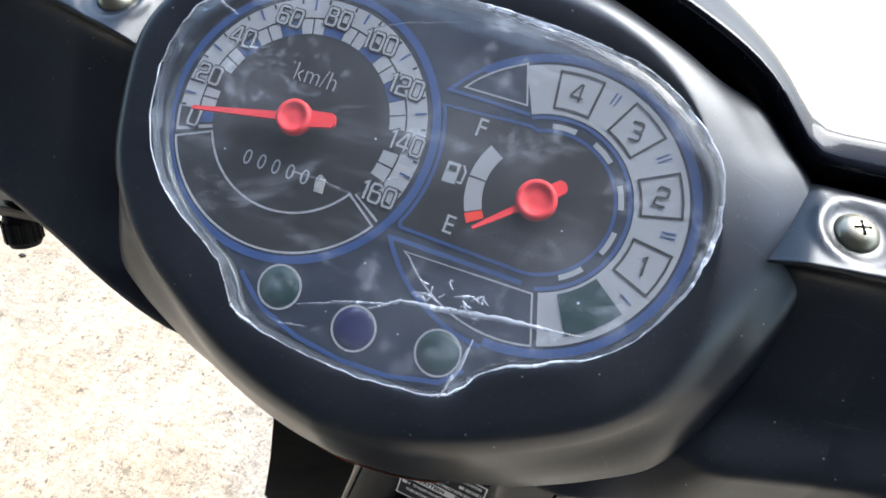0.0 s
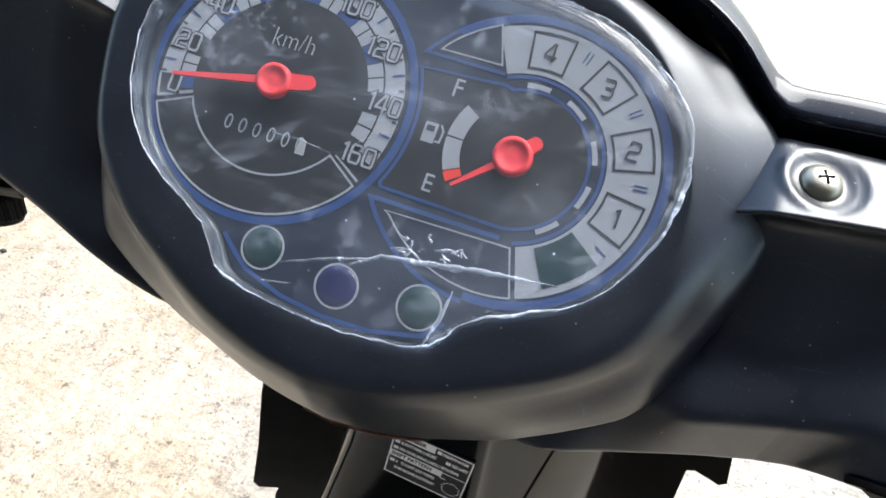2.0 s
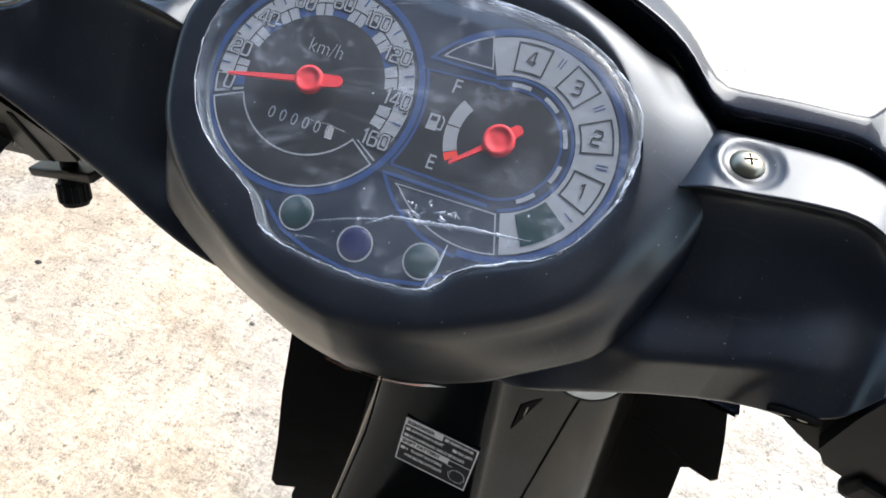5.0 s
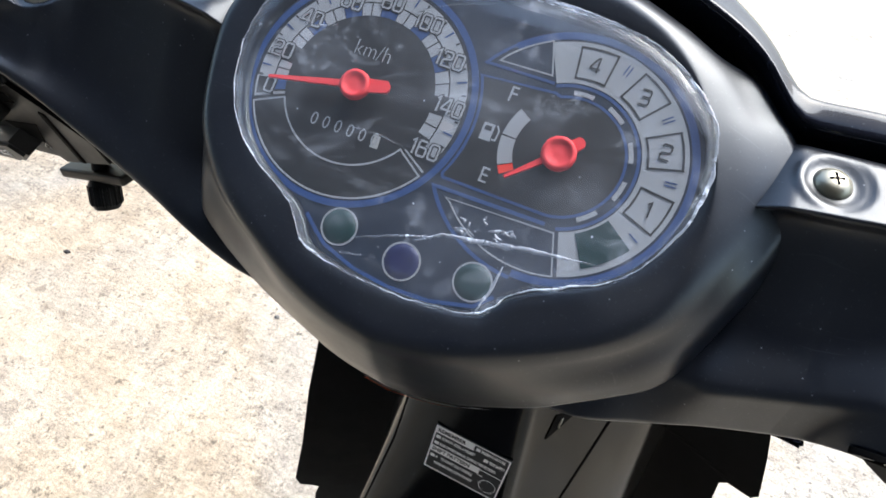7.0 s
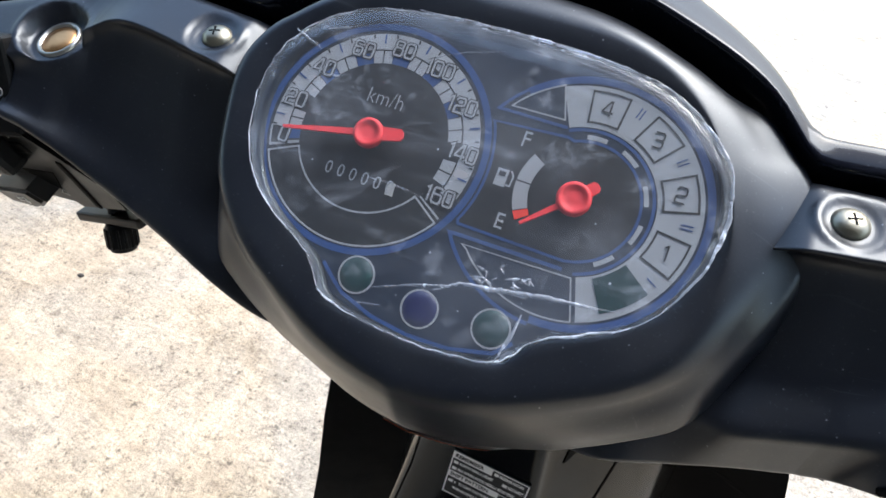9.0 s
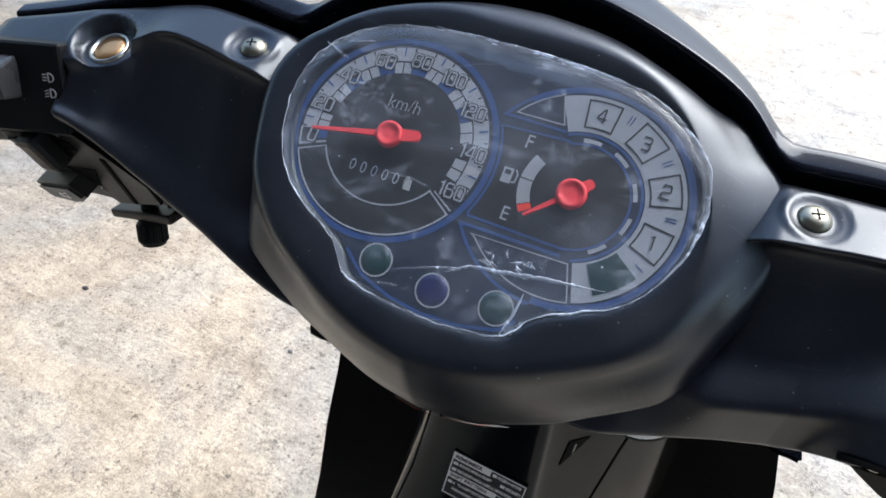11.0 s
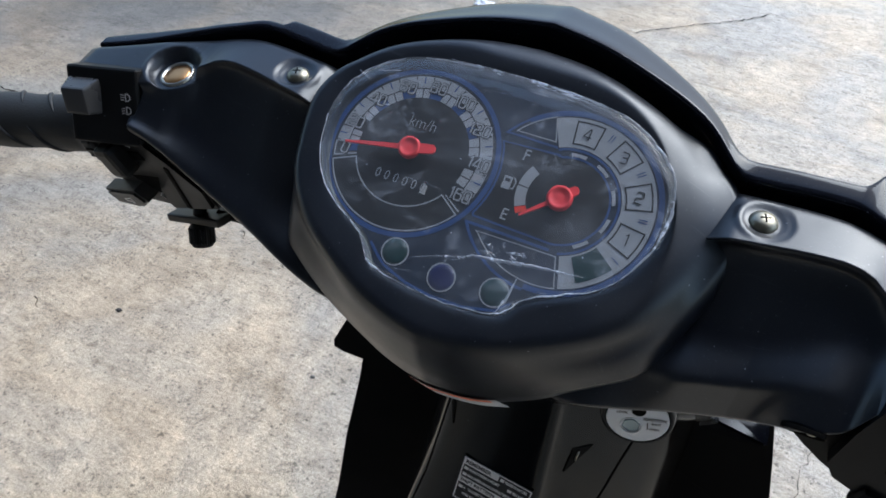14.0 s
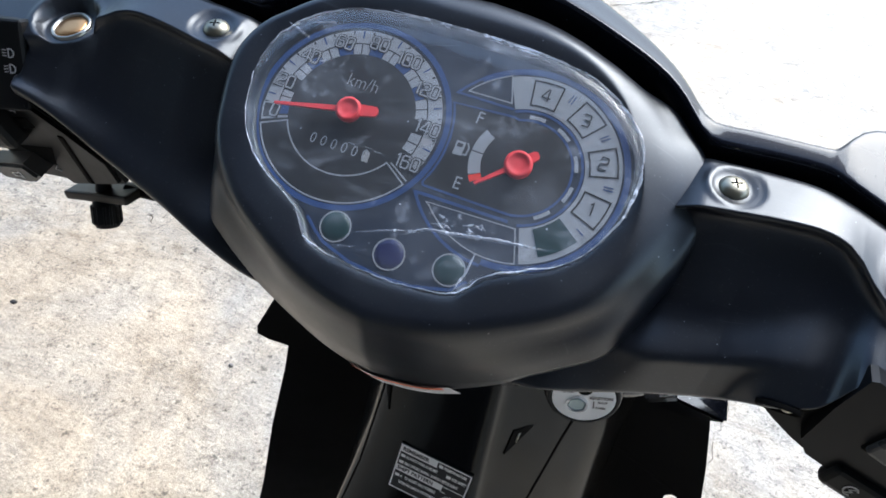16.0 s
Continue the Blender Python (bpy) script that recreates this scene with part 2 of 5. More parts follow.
def concrete():
    m = material("weathered concrete", (0.4, 0.38, 0.34), 0.6, spec=0.45)
    b = m.node_tree.nodes["Principled BSDF"]
    co = node(m, "ShaderNodeTexCoord").outputs["Object"]

    def noise_of(scale, detail=6.0, rough=0.6, dist=0.0):
        n = node(m, "ShaderNodeTexNoise", Scale=scale, Detail=detail, Roughness=rough, Distortion=dist)
        link(m, co, n.inputs["Vector"])
        return n.outputs[0]

    def blend(fac, a, c, mode="MIX"):
        x = node(m, "ShaderNodeMix")
        x.data_type, x.blend_type = "RGBA", mode
        if isinstance(fac, float):
            x.inputs[0].default_value = fac
        else:
            link(m, fac, x.inputs[0])
        link(m, a, x.inputs[6])
        link(m, c, x.inputs[7])
        return x.outputs[2]

    def drawn(turn, scale, detail=6.0, rough=0.7, dist=1.0):
        """Noise drawn out along one direction."""
        mp = node(m, "ShaderNodeMapping", Rotation=(0, 0, turn), Scale=scale)
        link(m, co, mp.inputs["Vector"])
        n = node(m, "ShaderNodeTexNoise", Scale=1.0, Detail=detail, Roughness=rough, Distortion=dist)
        link(m, mp.outputs[0], n.inputs["Vector"])
        return n.outputs[0]

    def grey(*stops):
        return [(p, (v, v, v)) for p, v in stops]

    # smooth bluish mortar in patches, worn sandy concrete between them
    sandy = ramp(m, noise_of(1.7, 6.0, 0.62, 0.9), grey((0.40, 0.0), (0.60, 1.0)))
    mortar = ramp(m, noise_of(7.0, 6.0, 0.6), [(0.3, (0.385, 0.365, 0.33)), (0.7, (0.51, 0.475, 0.425))])
    sand = ramp(m, noise_of(5.0, 7.0, 0.66), [(0.3, (0.44, 0.36, 0.265)), (0.5, (0.57, 0.48, 0.365)), (0.7, (0.68, 0.595, 0.47))])
    c = blend(sandy, mortar, sand)
    c = blend(0.9, c, ramp(m, noise_of(15.0, 9.0, 0.72, 0.5), grey((0.34, 0.80), (0.50, 1.0), (0.66, 1.10))), "MULTIPLY")
    c = blend(0.75, c, ramp(m, drawn(-0.35, (3.2, 11.0, 4.0), 7.0, 0.72, 1.3), [(0.32, (0.62, 0.59, 0.54)), (0.45, (1, 1, 1)), (0.66, (1.10, 1.10, 1.10))]), "MULTIPLY")
    c = blend(0.85, c, ramp(m, drawn(-0.25, (24.0, 85.0, 30.0), 6.0, 0.72, 0.9), grey((0.34, 0.70), (0.46, 0.98), (0.54, 1.02), (0.64, 1.28))), "MULTIPLY")
    # grain, stronger where the surface is worn
    rough_patch = ramp(m, noise_of(3.3, 6.0, 0.68, 0.8), grey((0.38, 0.45), (0.60, 1.0)))
    grain = ramp(m, noise_of(150.0, 7.0, 0.85), grey((0.36, 0.40), (0.44, 0.86), (0.53, 1.03), (0.66, 1.50)))
    c = blend(rough_patch, c, blend(1.0, c, grain, "MULTIPLY"))
    # short dark squiggles: slits along the level lines of a noise, broken up by a second one
    for scale, wide, gate, keep in ((60.0, 0.042, 19.0, 0.54), (34.0, 0.020, 9.0, 0.56), (105.0, 0.060, 30.0, 0.51)):
        slit = ramp(m, noise_of(scale, 3.0, 0.6, 1.2), grey((0.5 - wide, 1.0), (0.5, 0.46), (0.5 + wide, 1.0)))
        on = ramp(m, noise_of(gate, 4.0, 0.65), grey((keep, 0.0), (keep + 0.07, 1.0)))
        c = blend(on, c, blend(1.0, c, slit, "MULTIPLY"))
    # chips and pits of several sizes
    for scale, reach, some, dark in ((30.0, 0.20, 0.80, 0.42), (75.0, 0.28, 0.70, 0.45), (12.0, 0.12, 0.78, 0.55)):
        chip = node(m, "ShaderNodeTexVoronoi", Scale=scale)
        bend = node(m, "ShaderNodeMix")
        bend.data_type = "VECTOR"
        bend.inputs[0].default_value = 0.9 / scale
        link(m, co, bend.inputs[4])
        warp = node(m, "ShaderNodeTexNoise", Scale=scale * 2.6, Detail=4.0)
        link(m, co, warp.inputs["Vector"])
        link(m, warp.outputs[1], bend.inputs[5])
        link(m, bend.outputs[1], chip.inputs["Vector"])
        sep = m.node_tree.nodes.new("ShaderNodeSeparateColor")
        link(m, chip.outputs["Color"], sep.inputs[0])
        rare = ramp(m, sep.outputs[0], grey((some, 0.0), (some + 0.03, 1.0)))
        spot = ramp(m, chip.outputs["Distance"], grey((reach * 0.6, dark), (reach, 1.0)))
        c = blend(rare, c, blend(1.0, c, spot, "MULTIPLY"))
    # stronger light ahead and to the right, put into the concrete's colour
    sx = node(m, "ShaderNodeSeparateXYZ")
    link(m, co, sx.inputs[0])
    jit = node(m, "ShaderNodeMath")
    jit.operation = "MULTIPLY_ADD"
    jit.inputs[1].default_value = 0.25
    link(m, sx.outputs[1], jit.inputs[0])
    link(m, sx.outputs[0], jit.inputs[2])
    sunward = node(m, "ShaderNodeMapRange", From_Min=-0.3, From_Max=1.1, To_Min=0.0, To_Max=1.0)
    link(m, jit.outputs[0], sunward.inputs[0])
    side = ramp(m, sunward.outputs[0], [(0.0, (0.77, 0.75, 0.71)), (1.0, (0.90, 0.90, 0.89))])
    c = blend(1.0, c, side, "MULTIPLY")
    # shade over the far left of the yard, darkened into the concrete's colour
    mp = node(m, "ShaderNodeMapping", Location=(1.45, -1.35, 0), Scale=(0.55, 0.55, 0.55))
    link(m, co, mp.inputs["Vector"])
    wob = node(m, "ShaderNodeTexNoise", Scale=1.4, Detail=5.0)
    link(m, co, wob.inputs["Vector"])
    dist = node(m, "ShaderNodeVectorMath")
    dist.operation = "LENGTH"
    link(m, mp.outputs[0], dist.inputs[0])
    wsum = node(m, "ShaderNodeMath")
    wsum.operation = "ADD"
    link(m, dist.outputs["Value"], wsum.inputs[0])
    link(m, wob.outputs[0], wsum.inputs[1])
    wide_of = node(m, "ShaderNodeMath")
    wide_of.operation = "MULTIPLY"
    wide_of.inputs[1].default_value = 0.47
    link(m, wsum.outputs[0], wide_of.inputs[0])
    left_shade = ramp(m, wide_of.outputs[0], [(0.40, (0.30, 0.31, 0.33)), (0.50, (0.52, 0.52, 0.53)), (0.64, (0.68, 0.68, 0.68)), (0.98, (1, 1, 1))])
    c = blend(1.0, c, left_shade, "MULTIPLY")
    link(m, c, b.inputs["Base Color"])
    bp = node(m, "ShaderNodeBump", Strength=0.7, Distance=0.005)
    link(m, noise_of(80.0, 10.0, 0.78), bp.inputs["Height"])
    link(m, bp.outputs[0], b.inputs["Normal"])
    return m


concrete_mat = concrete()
pale_plaster = worn_plastic("grey painted plaster", (0.07, 0.075, 0.09), 0.8, grain=300.0, bump=0.3, dust=0.0)
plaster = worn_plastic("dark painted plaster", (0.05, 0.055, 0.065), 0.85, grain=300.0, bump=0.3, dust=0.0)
crack_dark = material("crack filled with dirt", (0.025, 0.023, 0.02), 0.95, spec=0.1)


# ---- building blocks ----
def part(name, bm, mat, parent, label="", m=None, smooth=False):
    """Links a bmesh (or mesh) as one mesh object under a thing or a part."""
    if isinstance(bm, bpy.types.Mesh):
        me = bm
        me.name = name
    else:
        me = bpy.data.meshes.new(name)
        bm.normal_update()
        bm.to_mesh(me)
        bm.free()
    me.materials.clear()
    me.materials.append(mat)
    if smooth:
        for f in me.polygons:
            f.use_smooth = True
    ob = new(name, me)
    ob.parent = parent
    if m is not None:
        ob.matrix_basis = m
    return tagged(ob, label)


def grid(rows, close=False, flip=False):
    """A sheet through rows of points of equal length; close joins each row's ends."""
    bm = bmesh.new()
    vs = [[bm.verts.new(p) for p in r] for r in rows]
    n = len(rows[0])
    for a, b in zip(vs, vs[1:]):
        for i in range(n if close else n - 1):
            j = (i + 1) % n
            q = (a[i], a[j], b[j], b[i])
            bm.faces.new(q[::-1] if flip else q)
    return bm


def lathe(profile, n=32, squash=1.0):
    """Turns (radius, height) pairs round z."""
    bm = bmesh.new()
    rings = []
    for r, z in profile:
        if r <= 1e-7:
            rings.append([bm.verts.new((0, 0, z))])
        else:
            rings.append([bm.verts.new((r * math.cos(2 * math.pi * i / n), squash * r * math.sin(2 * math.pi * i / n), z)) for i in range(n)])
    for a, b in zip(rings, rings[1:]):
        for i in range(n):
            j = (i + 1) % n
            if len(a) == 1 and len(b) == 1:
                continue
            if len(a) == 1:
                bm.faces.new((a[0], b[j], b[i]))
            elif len(b) == 1:
                bm.faces.new((a[i], a[j], b[0]))
            else:
                bm.faces.new((a[i], a[j], b[j], b[i]))
    bmesh.ops.recalc_face_normals(bm, faces=bm.faces)
    return bm


def prism(points, z0, z1):
    """A flat outline of (x, y), filled and given thickness from z0 to z1."""
    bm = bmesh.new()
    lo = [bm.verts.new((x, y, z0)) for x, y in points]
    hi = [bm.verts.new((x, y, z1)) for x, y in points]
    bm.faces.new(hi)
    bm.faces.new(lo[::-1])
    for i in range(len(lo)):
        j = (i + 1) % len(lo)
        bm.faces.new((lo[i], lo[j], hi[j], hi[i]))
    bmesh.ops.recalc_face_normals(bm, faces=bm.faces)
    bmesh.ops.triangulate(bm, faces=[f for f in bm.faces if len(f.verts) > 4])
    return bm


def box(size, bevel=0.0, seg=2, taper=None):
    bm = bmesh.new()
    bmesh.ops.create_cube(bm, size=1.0)
    for v in bm.verts:
        v.co = Vector((v.co.x * size[0], v.co.y * size[1], v.co.z * size[2]))
    if taper:
        taper(bm)
    if bevel:
        bmesh.ops.bevel(bm, geom=list(bm.edges), offset=bevel, segments=seg, affect="EDGES", profile=0.6)
    return bm


def stroke(points, width, z0, z1, closed=False):
    """A ribbon of even width along flat points."""
    pts = [Vector(p) for p in points]
    n = len(pts)
    left, right = [], []
    for i, p in enumerate(pts):
        a = pts[i - 1] if (i > 0 or closed) else p
        b = pts[(i + 1) % n] if (i < n - 1 or closed) else p
        d1 = (p - a).normalized() if (p - a).length > 1e-9 else (b - p).normalized()
        d2 = (b - p).normalized() if (b - p).length > 1e-9 else d1
        nrm = Vector((-(d1 + d2).y, (d1 + d2).x))
        nrm = nrm.normalized() if nrm.length > 1e-6 else Vector((-d1.y, d1.x))
        k = min(2.0, 1.0 / max(0.35, nrm.dot(Vector((-d1.y, d1.x)))))
        left.append(p + nrm * width / 2 * k)
        right.append(p - nrm * width / 2 * k)
    bm = bmesh.new()
    rows = []
    for side, z in ((left, z0), (left, z1), (right, z1), (right, z0)):
        rows.append([bm.verts.new((q.x, q.y, z)) for q in side])
    for a, b in zip(rows, rows[1:]):
        for i in range(n if closed else n - 1):
            j = (i + 1) % n
            bm.faces.new((a[i], a[j], b[j], b[i]))
    if not closed:
        for i in (0, n - 1):
            bm.faces.new([r[i] for r in rows])
    bmesh.ops.recalc_face_normals(bm, faces=bm.faces)
    return bm


def arc(c, r, a0, a1, n=24):
    return [(c[0] + r * math.cos(radians(a0 + (a1 - a0) * i / n)), c[1] + r * math.sin(radians(a0 + (a1 - a0) * i / n))) for i in range(n + 1)]


def sector(c, r0, r1, a0, a1, z0, z1, n=None):
    n = n or max(2, int(abs(a1 - a0) / 4))
    inner, outer = arc(c, r0, a0, a1, n), arc(c, r1, a0, a1, n)
    bm = bmesh.new()
    rows = [[bm.verts.new((x, y, z)) for x, y in pts] for pts, z in ((inner, z0), (inner, z1), (outer, z1), (outer, z0))]
    for a, b in zip(rows, rows[1:]):
        for i in range(n):
            bm.faces.new((a[i], a[i + 1], b[i + 1], b[i]))
    for i in (0, n):
        bm.faces.new([r[i] for r in rows])
    bmesh.ops.recalc_face_normals(bm, faces=bm.faces)
    return bm


def letters(name, text, size, mat, parent, m, grow=0.0, width=1.0, thick=0.00005, align="CENTER", label=""):
    cu = bpy.data.curves.new(name, "FONT")
    cu.body, cu.size, cu.align_x, cu.align_y = text, size, align, "CENTER"
    cu.extrude, cu.offset, cu.resolution_u = thick, grow, 3
    tmp = bpy.data.objects.new(name, cu)
    me = bpy.data.meshes.new_from_object(tmp)
    bpy.data.objects.remove(tmp)
    me.transform(Matrix.Diagonal((width, 1, 1, 1)))
    return part(name, me, mat, parent, label, m)


GLYPHS = {
    "0": [[(0, 0.14), (0.08, 0), (0.5, 0), (0.58, 0.14), (0.58, 0.86), (0.5, 1), (0.08, 1), (0, 0.86), (0, 0.14)]],
    "1": [[(0.12, 0.86), (0.32, 1), (0.32, 0)]],
    "2": [[(0, 0.80), (0.08, 1), (0.50, 1), (0.58, 0.88), (0.58, 0.58), (0.50, 0.5), (0.08, 0.44), (0, 0.34), (0, 0), (0.6, 0)]],
    "3": [[(0, 1), (0.5, 1), (0.58, 0.88), (0.58, 0.62), (0.48, 0.52), (0.12, 0.52)], [(0.48, 0.52), (0.58, 0.42), (0.58, 0.14), (0.5, 0), (0, 0)]],
    "4": [[(0.46, 0), (0.46, 1), (0.36, 1), (0, 0.36), (0, 0.26), (0.66, 0.26)]],
    "6": [[(0.54, 0.92), (0.46, 1), (0.08, 1), (0, 0.86), (0, 0.14), (0.08, 0), (0.5, 0), (0.58, 0.14), (0.58, 0.46), (0.5, 0.58), (0.04, 0.58)]],
    "8": [[(0.08, 0.54), (0, 0.42), (0, 0.12), (0.08, 0), (0.5, 0), (0.58, 0.12), (0.58, 0.42), (0.5, 0.54), (0.08, 0.54)], [(0.1, 0.54), (0.04, 0.64), (0.04, 0.9), (0.1, 1), (0.48, 1), (0.54, 0.9), (0.54, 0.64), (0.48, 0.54)]],
}


def squared_digits(name, text, height, line, mat, parent, centre, z0, z1, turn=0.0, width=1.0, label=""):
    """Squared dial numerals drawn as ribbons, joined into one mesh."""
    step = {c: (0.50 if c == "1" else 0.80) * width for c in GLYPHS}
    total = sum(step[c] for c in text) - 0.22 * width
    bm = bmesh.new()
    x = -total / 2
    for c in text:
        off = 0.10 if c == "1" else 0.0
        for path in GLYPHS[c]:
            one = stroke([((x + (px - off) * width) * height, (py - 0.5) * height) for px, py in path], line, z0, z1)
            me = bpy.data.meshes.new("glyph")
            one.to_mesh(me)
            bm.from_mesh(me)
            bpy.data.meshes.remove(me)
            one.free()
        x += step[c]
    return part(name, bm, mat, parent, label, Matrix.Translation((centre[0], centre[1], 0)) @ Matrix.Rotation(radians(turn), 4, "Z"))


def tube(points, radius, n=10, taper=None):
    """A round bar along points."""
    pts = [Vector(p) for p in points]
    rows = []
    for i, p in enumerate(pts):
        d = (pts[min(i + 1, len(pts) - 1)] - pts[max(i - 1, 0)]).normalized()
        side = d.cross(Vector((0.13, 0.2, 1))).normalized()
        up = side.cross(d)
        r = radius if taper is None else taper[i]
        rows.append([p + (side * math.cos(2 * math.pi * k / n) + up * math.sin(2 * math.pi * k / n)) * r for k in range(n)])
    bm = grid(rows, close=True)
    bm.verts.ensure_lookup_table()
    bm.faces.new(bm.verts[:n])
    bm.faces.new(bm.verts[-n:])
    bmesh.ops.recalc_face_normals(bm, faces=bm.faces)
    return bm


def spline(points, x):
    """Piecewise linear value at x through (x, value) pairs."""
    xs, ys = zip(*points)
    return float(np.interp(x, xs, ys))


def frame_at(origin, normal, along=(1, 0, 0)):
    """A pose with z along normal and x as near to along as may be."""
    z = Vector(normal).normalized()
    x = (Vector(along) - z * Vector(along).dot(z)).normalized()
    y = z.cross(x)
    return Matrix.Translation(origin) @ Matrix((x, y, z)).transposed().to_4x4()


def chaikin(rows, times):
    for _ in range(times):
        out = [rows[0]]
        for a, b in zip(rows, rows[1:]):
            out += [a * 0.75 + b * 0.25, a * 0.25 + b * 0.75]
        out.append(rows[-1])
        rows = out
    return rows


MM = 0.001
TILT = radians(37.0)
METER_O = Vector((0, -0.027, 1.0785))
METER = Matrix.Translation(METER_O) @ Matrix.Rotation(TILT, 4, "X")


def dash(u, v, w):
    """A point given in millimetres across, up and out of the sloping meter face."""
    return METER @ Vector((u * MM, v * MM, w * MM))


# ---- ground ----
def ground_sheet():
    xs = [-400, -150, -60, -25, -10, -5, *np.linspace(-3, 3, 61).tolist(), 5, 10, 25, 60, 150, 400]
    rows = []
    for y in xs:
        rows.append([(x, y + 0.6, (0.004 * noise.noise(Vector((x * 0.9, y * 0.9, 0.3))) if max(abs(x), abs(y)) < 4 else 0.0)) for x in xs])
    bm = grid(rows)
    me = bpy.data.meshes.new("ground")
    bm.to_mesh(me)
    bm.free()
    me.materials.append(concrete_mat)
    for f in me.polygons:
        f.use_smooth = True
    return tagged(new("ground", me), "weathered pale concrete yard with stains and hairline cracks", "ground", kind="structure")


ground = ground_sheet()


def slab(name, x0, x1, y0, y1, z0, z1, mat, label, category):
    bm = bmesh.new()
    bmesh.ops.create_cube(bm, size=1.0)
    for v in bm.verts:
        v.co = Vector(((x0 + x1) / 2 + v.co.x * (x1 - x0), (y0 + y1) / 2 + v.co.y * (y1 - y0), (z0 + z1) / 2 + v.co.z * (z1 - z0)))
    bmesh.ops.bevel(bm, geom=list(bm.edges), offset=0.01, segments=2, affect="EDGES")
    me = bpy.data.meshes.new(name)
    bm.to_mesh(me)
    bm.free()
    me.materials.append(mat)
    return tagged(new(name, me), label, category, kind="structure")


# unseen wall added behind the rider's place to darken reflections
slab("unseen_wall", -5.0, 5.0, -2.4, -2.2, -0.02, 3.1, pale_plaster, "unseen plain painted wall added behind the motorcycle to darken reflections", "wall")


# unseen roof slab, added to keep the overhead sky out of the reflections
slab("ceiling", -5.0, 5.0, -2.3, -0.10, 3.1, 3.25, plaster, "unseen dark roof slab added above and behind the motorcycle to darken reflections", "ceiling")


def crack(points, width, seed):
    rnd = random.Random(seed)
    pts = [Vector(p) for p in points]
    fine = []
    for a, b in zip(pts, pts[1:]):
        n = max(2, int((b - a).length / 0.018))
        for i in range(n):
            p = a.lerp(b, i / n)
            fine.append(p + Vector((rnd.uniform(-1, 1), rnd.uniform(-1, 1))) * 0.006)
    fine.append(pts[-1])
    bm = bmesh.new()
    lo, hi = [], []
    for i, p in enumerate(fine):
        q = fine[min(i + 1, len(fine) - 1)] - fine[max(i - 1, 0)]
        nrm = Vector((-q.y, q.x)).normalized()
        w = width * rnd.uniform(0.25, 1.0)
        z = 0.0045 + 0.004 * noise.noise(Vector((p.x * 0.9, (p.y - 0.6) * 0.9, 0.3)))
        lo.append(bm.verts.new((*(p - nrm * w), z)))
        hi.append(bm.verts.new((*(p + nrm * w), z)))
    for i in range(len(fine) - 1):
        bm.faces.new((lo[i], lo[i + 1], hi[i + 1], hi[i]))
    bmesh.ops.recalc_face_normals(bm, faces=bm.faces)
    return part("crack", bm, crack_dark, ground)


# ---- motorcycle ----
bike = tagged(new("motorcycle"), "black underbone motorcycle with film-wrapped instrument cluster parked on concrete", "motorcycle")

# outlines of the meter face, millimetres, right half (across, up)
LENS_HALF = [(0, 57), (14, 56.8), (25, 56.2), (34, 55.2), (42, 53.8), (49, 51.4), (55, 48.2), (60.5, 44), (64.8, 39.5), (68, 34.5), (69.8, 29.5), (70.7, 24), (70.8, 18), (70, 12),
             (68.3, 6), (65.8, 0), (62.5, -5.5), (58.5, -10), (53.5, -13.8), (48.5, -16.6), (44, -18.8), (39.5, -21), (35.5, -23.4), (32.6, -26.2), (30.4, -29.4), (28.2, -32.2), (25, -33.6), (19, -34.8), (12, -35.6), (6, -36.1), (0, -36.3)]
LENS = LENS_HALF + [(-x, y) for x, y in LENS_HALF[-2:0:-1]]

# right half of the bezel: where its flat ring starts to turn over, and its outer edge
CREST = [(0, 68), (18, 67.8), (27, 67), (36, 65), (45, 61.4), (53, 56), (60, 49), (66.5, 39), (71, 30), (74, 20), (75.8, 10), (75.5, -1), (71.5, -14), (65, -22.5), (57, -29), (47, -34.5), (34, -41), (23, -45.3), (12, -48.3), (0, -50)]
BROW = [(0, 76), (16, 75), (25, 73.5), (34, 71.3), (43.5, 68), (52.7, 64.6), (62, 60), (70, 54.5), (76.5, 48.5), (83, 43), (88.5, 33), (89.5, 24), (88, 14), (86, 5), (84, -3), (81, -10.5), (76.5, -17.5), (71, -23.5), (66, -28), (60, -32.5), (51, -38), (40, -44), (30, -48.5), (15, -52.8), (0, -54.5)]
SEAM = [(80, 40), (88, 40), (108, 41.5), (126, 42), (137, 39.5), (149, 35), (168, 27), (190, 18), (215, 9)]
CREASE = [(80, 22), (88, 23.5), (100, 25.5), (116, 28), (130, 29), (139, 26), (149, 14), (160, 7), (175, 4), (190, 2), (215, -1)]
BOTTOM = [(44, 1018), (56, 1024), (68, 1029), (82, 1035), (96, 1039), (110, 1042), (130, 1048.5), (140, 1053), (152, 1060), (165, 1066), (190, 1068), (215, 1068)]
BOTTOM_RIGHT = [(110, 1042), (120, 1046.2), (127, 1049.5), (132, 1051.2), (141, 1055.5), (145.5, 1058), (148.5, 1065), (150.5, 1071), (154, 1073), (165, 1068), (182, 1061), (215, 1050)]
BOTTOM_RIGHT_Y = [(110, -41.5), (120, -41.3), (127, -42), (132, -43), (141, -43), (150, -40), (165, -39), (215, -41)]
BOTTOM_Y = [(44, -44), (56, -49), (68, -49.5), (82, -48), (96, -44.5), (110, -41.5), (130, -38.5), (150, -37.5), (215, -44)]
# lower edge of the belly under the meter
EDGE = [(0, 1007.5), (17, 1010), (30, 1014), (48, 1025), (58, 1034.5), (70, 1043), (80, 1047), (90, 1050)]
EDGE_Y = [(0, -55.5), (17, -55), (34, -52.5), (58, -51.5), (72, -47), (80, -42), (90, -36)]
LIP = Vector((0, 0.0138, -0.0215))


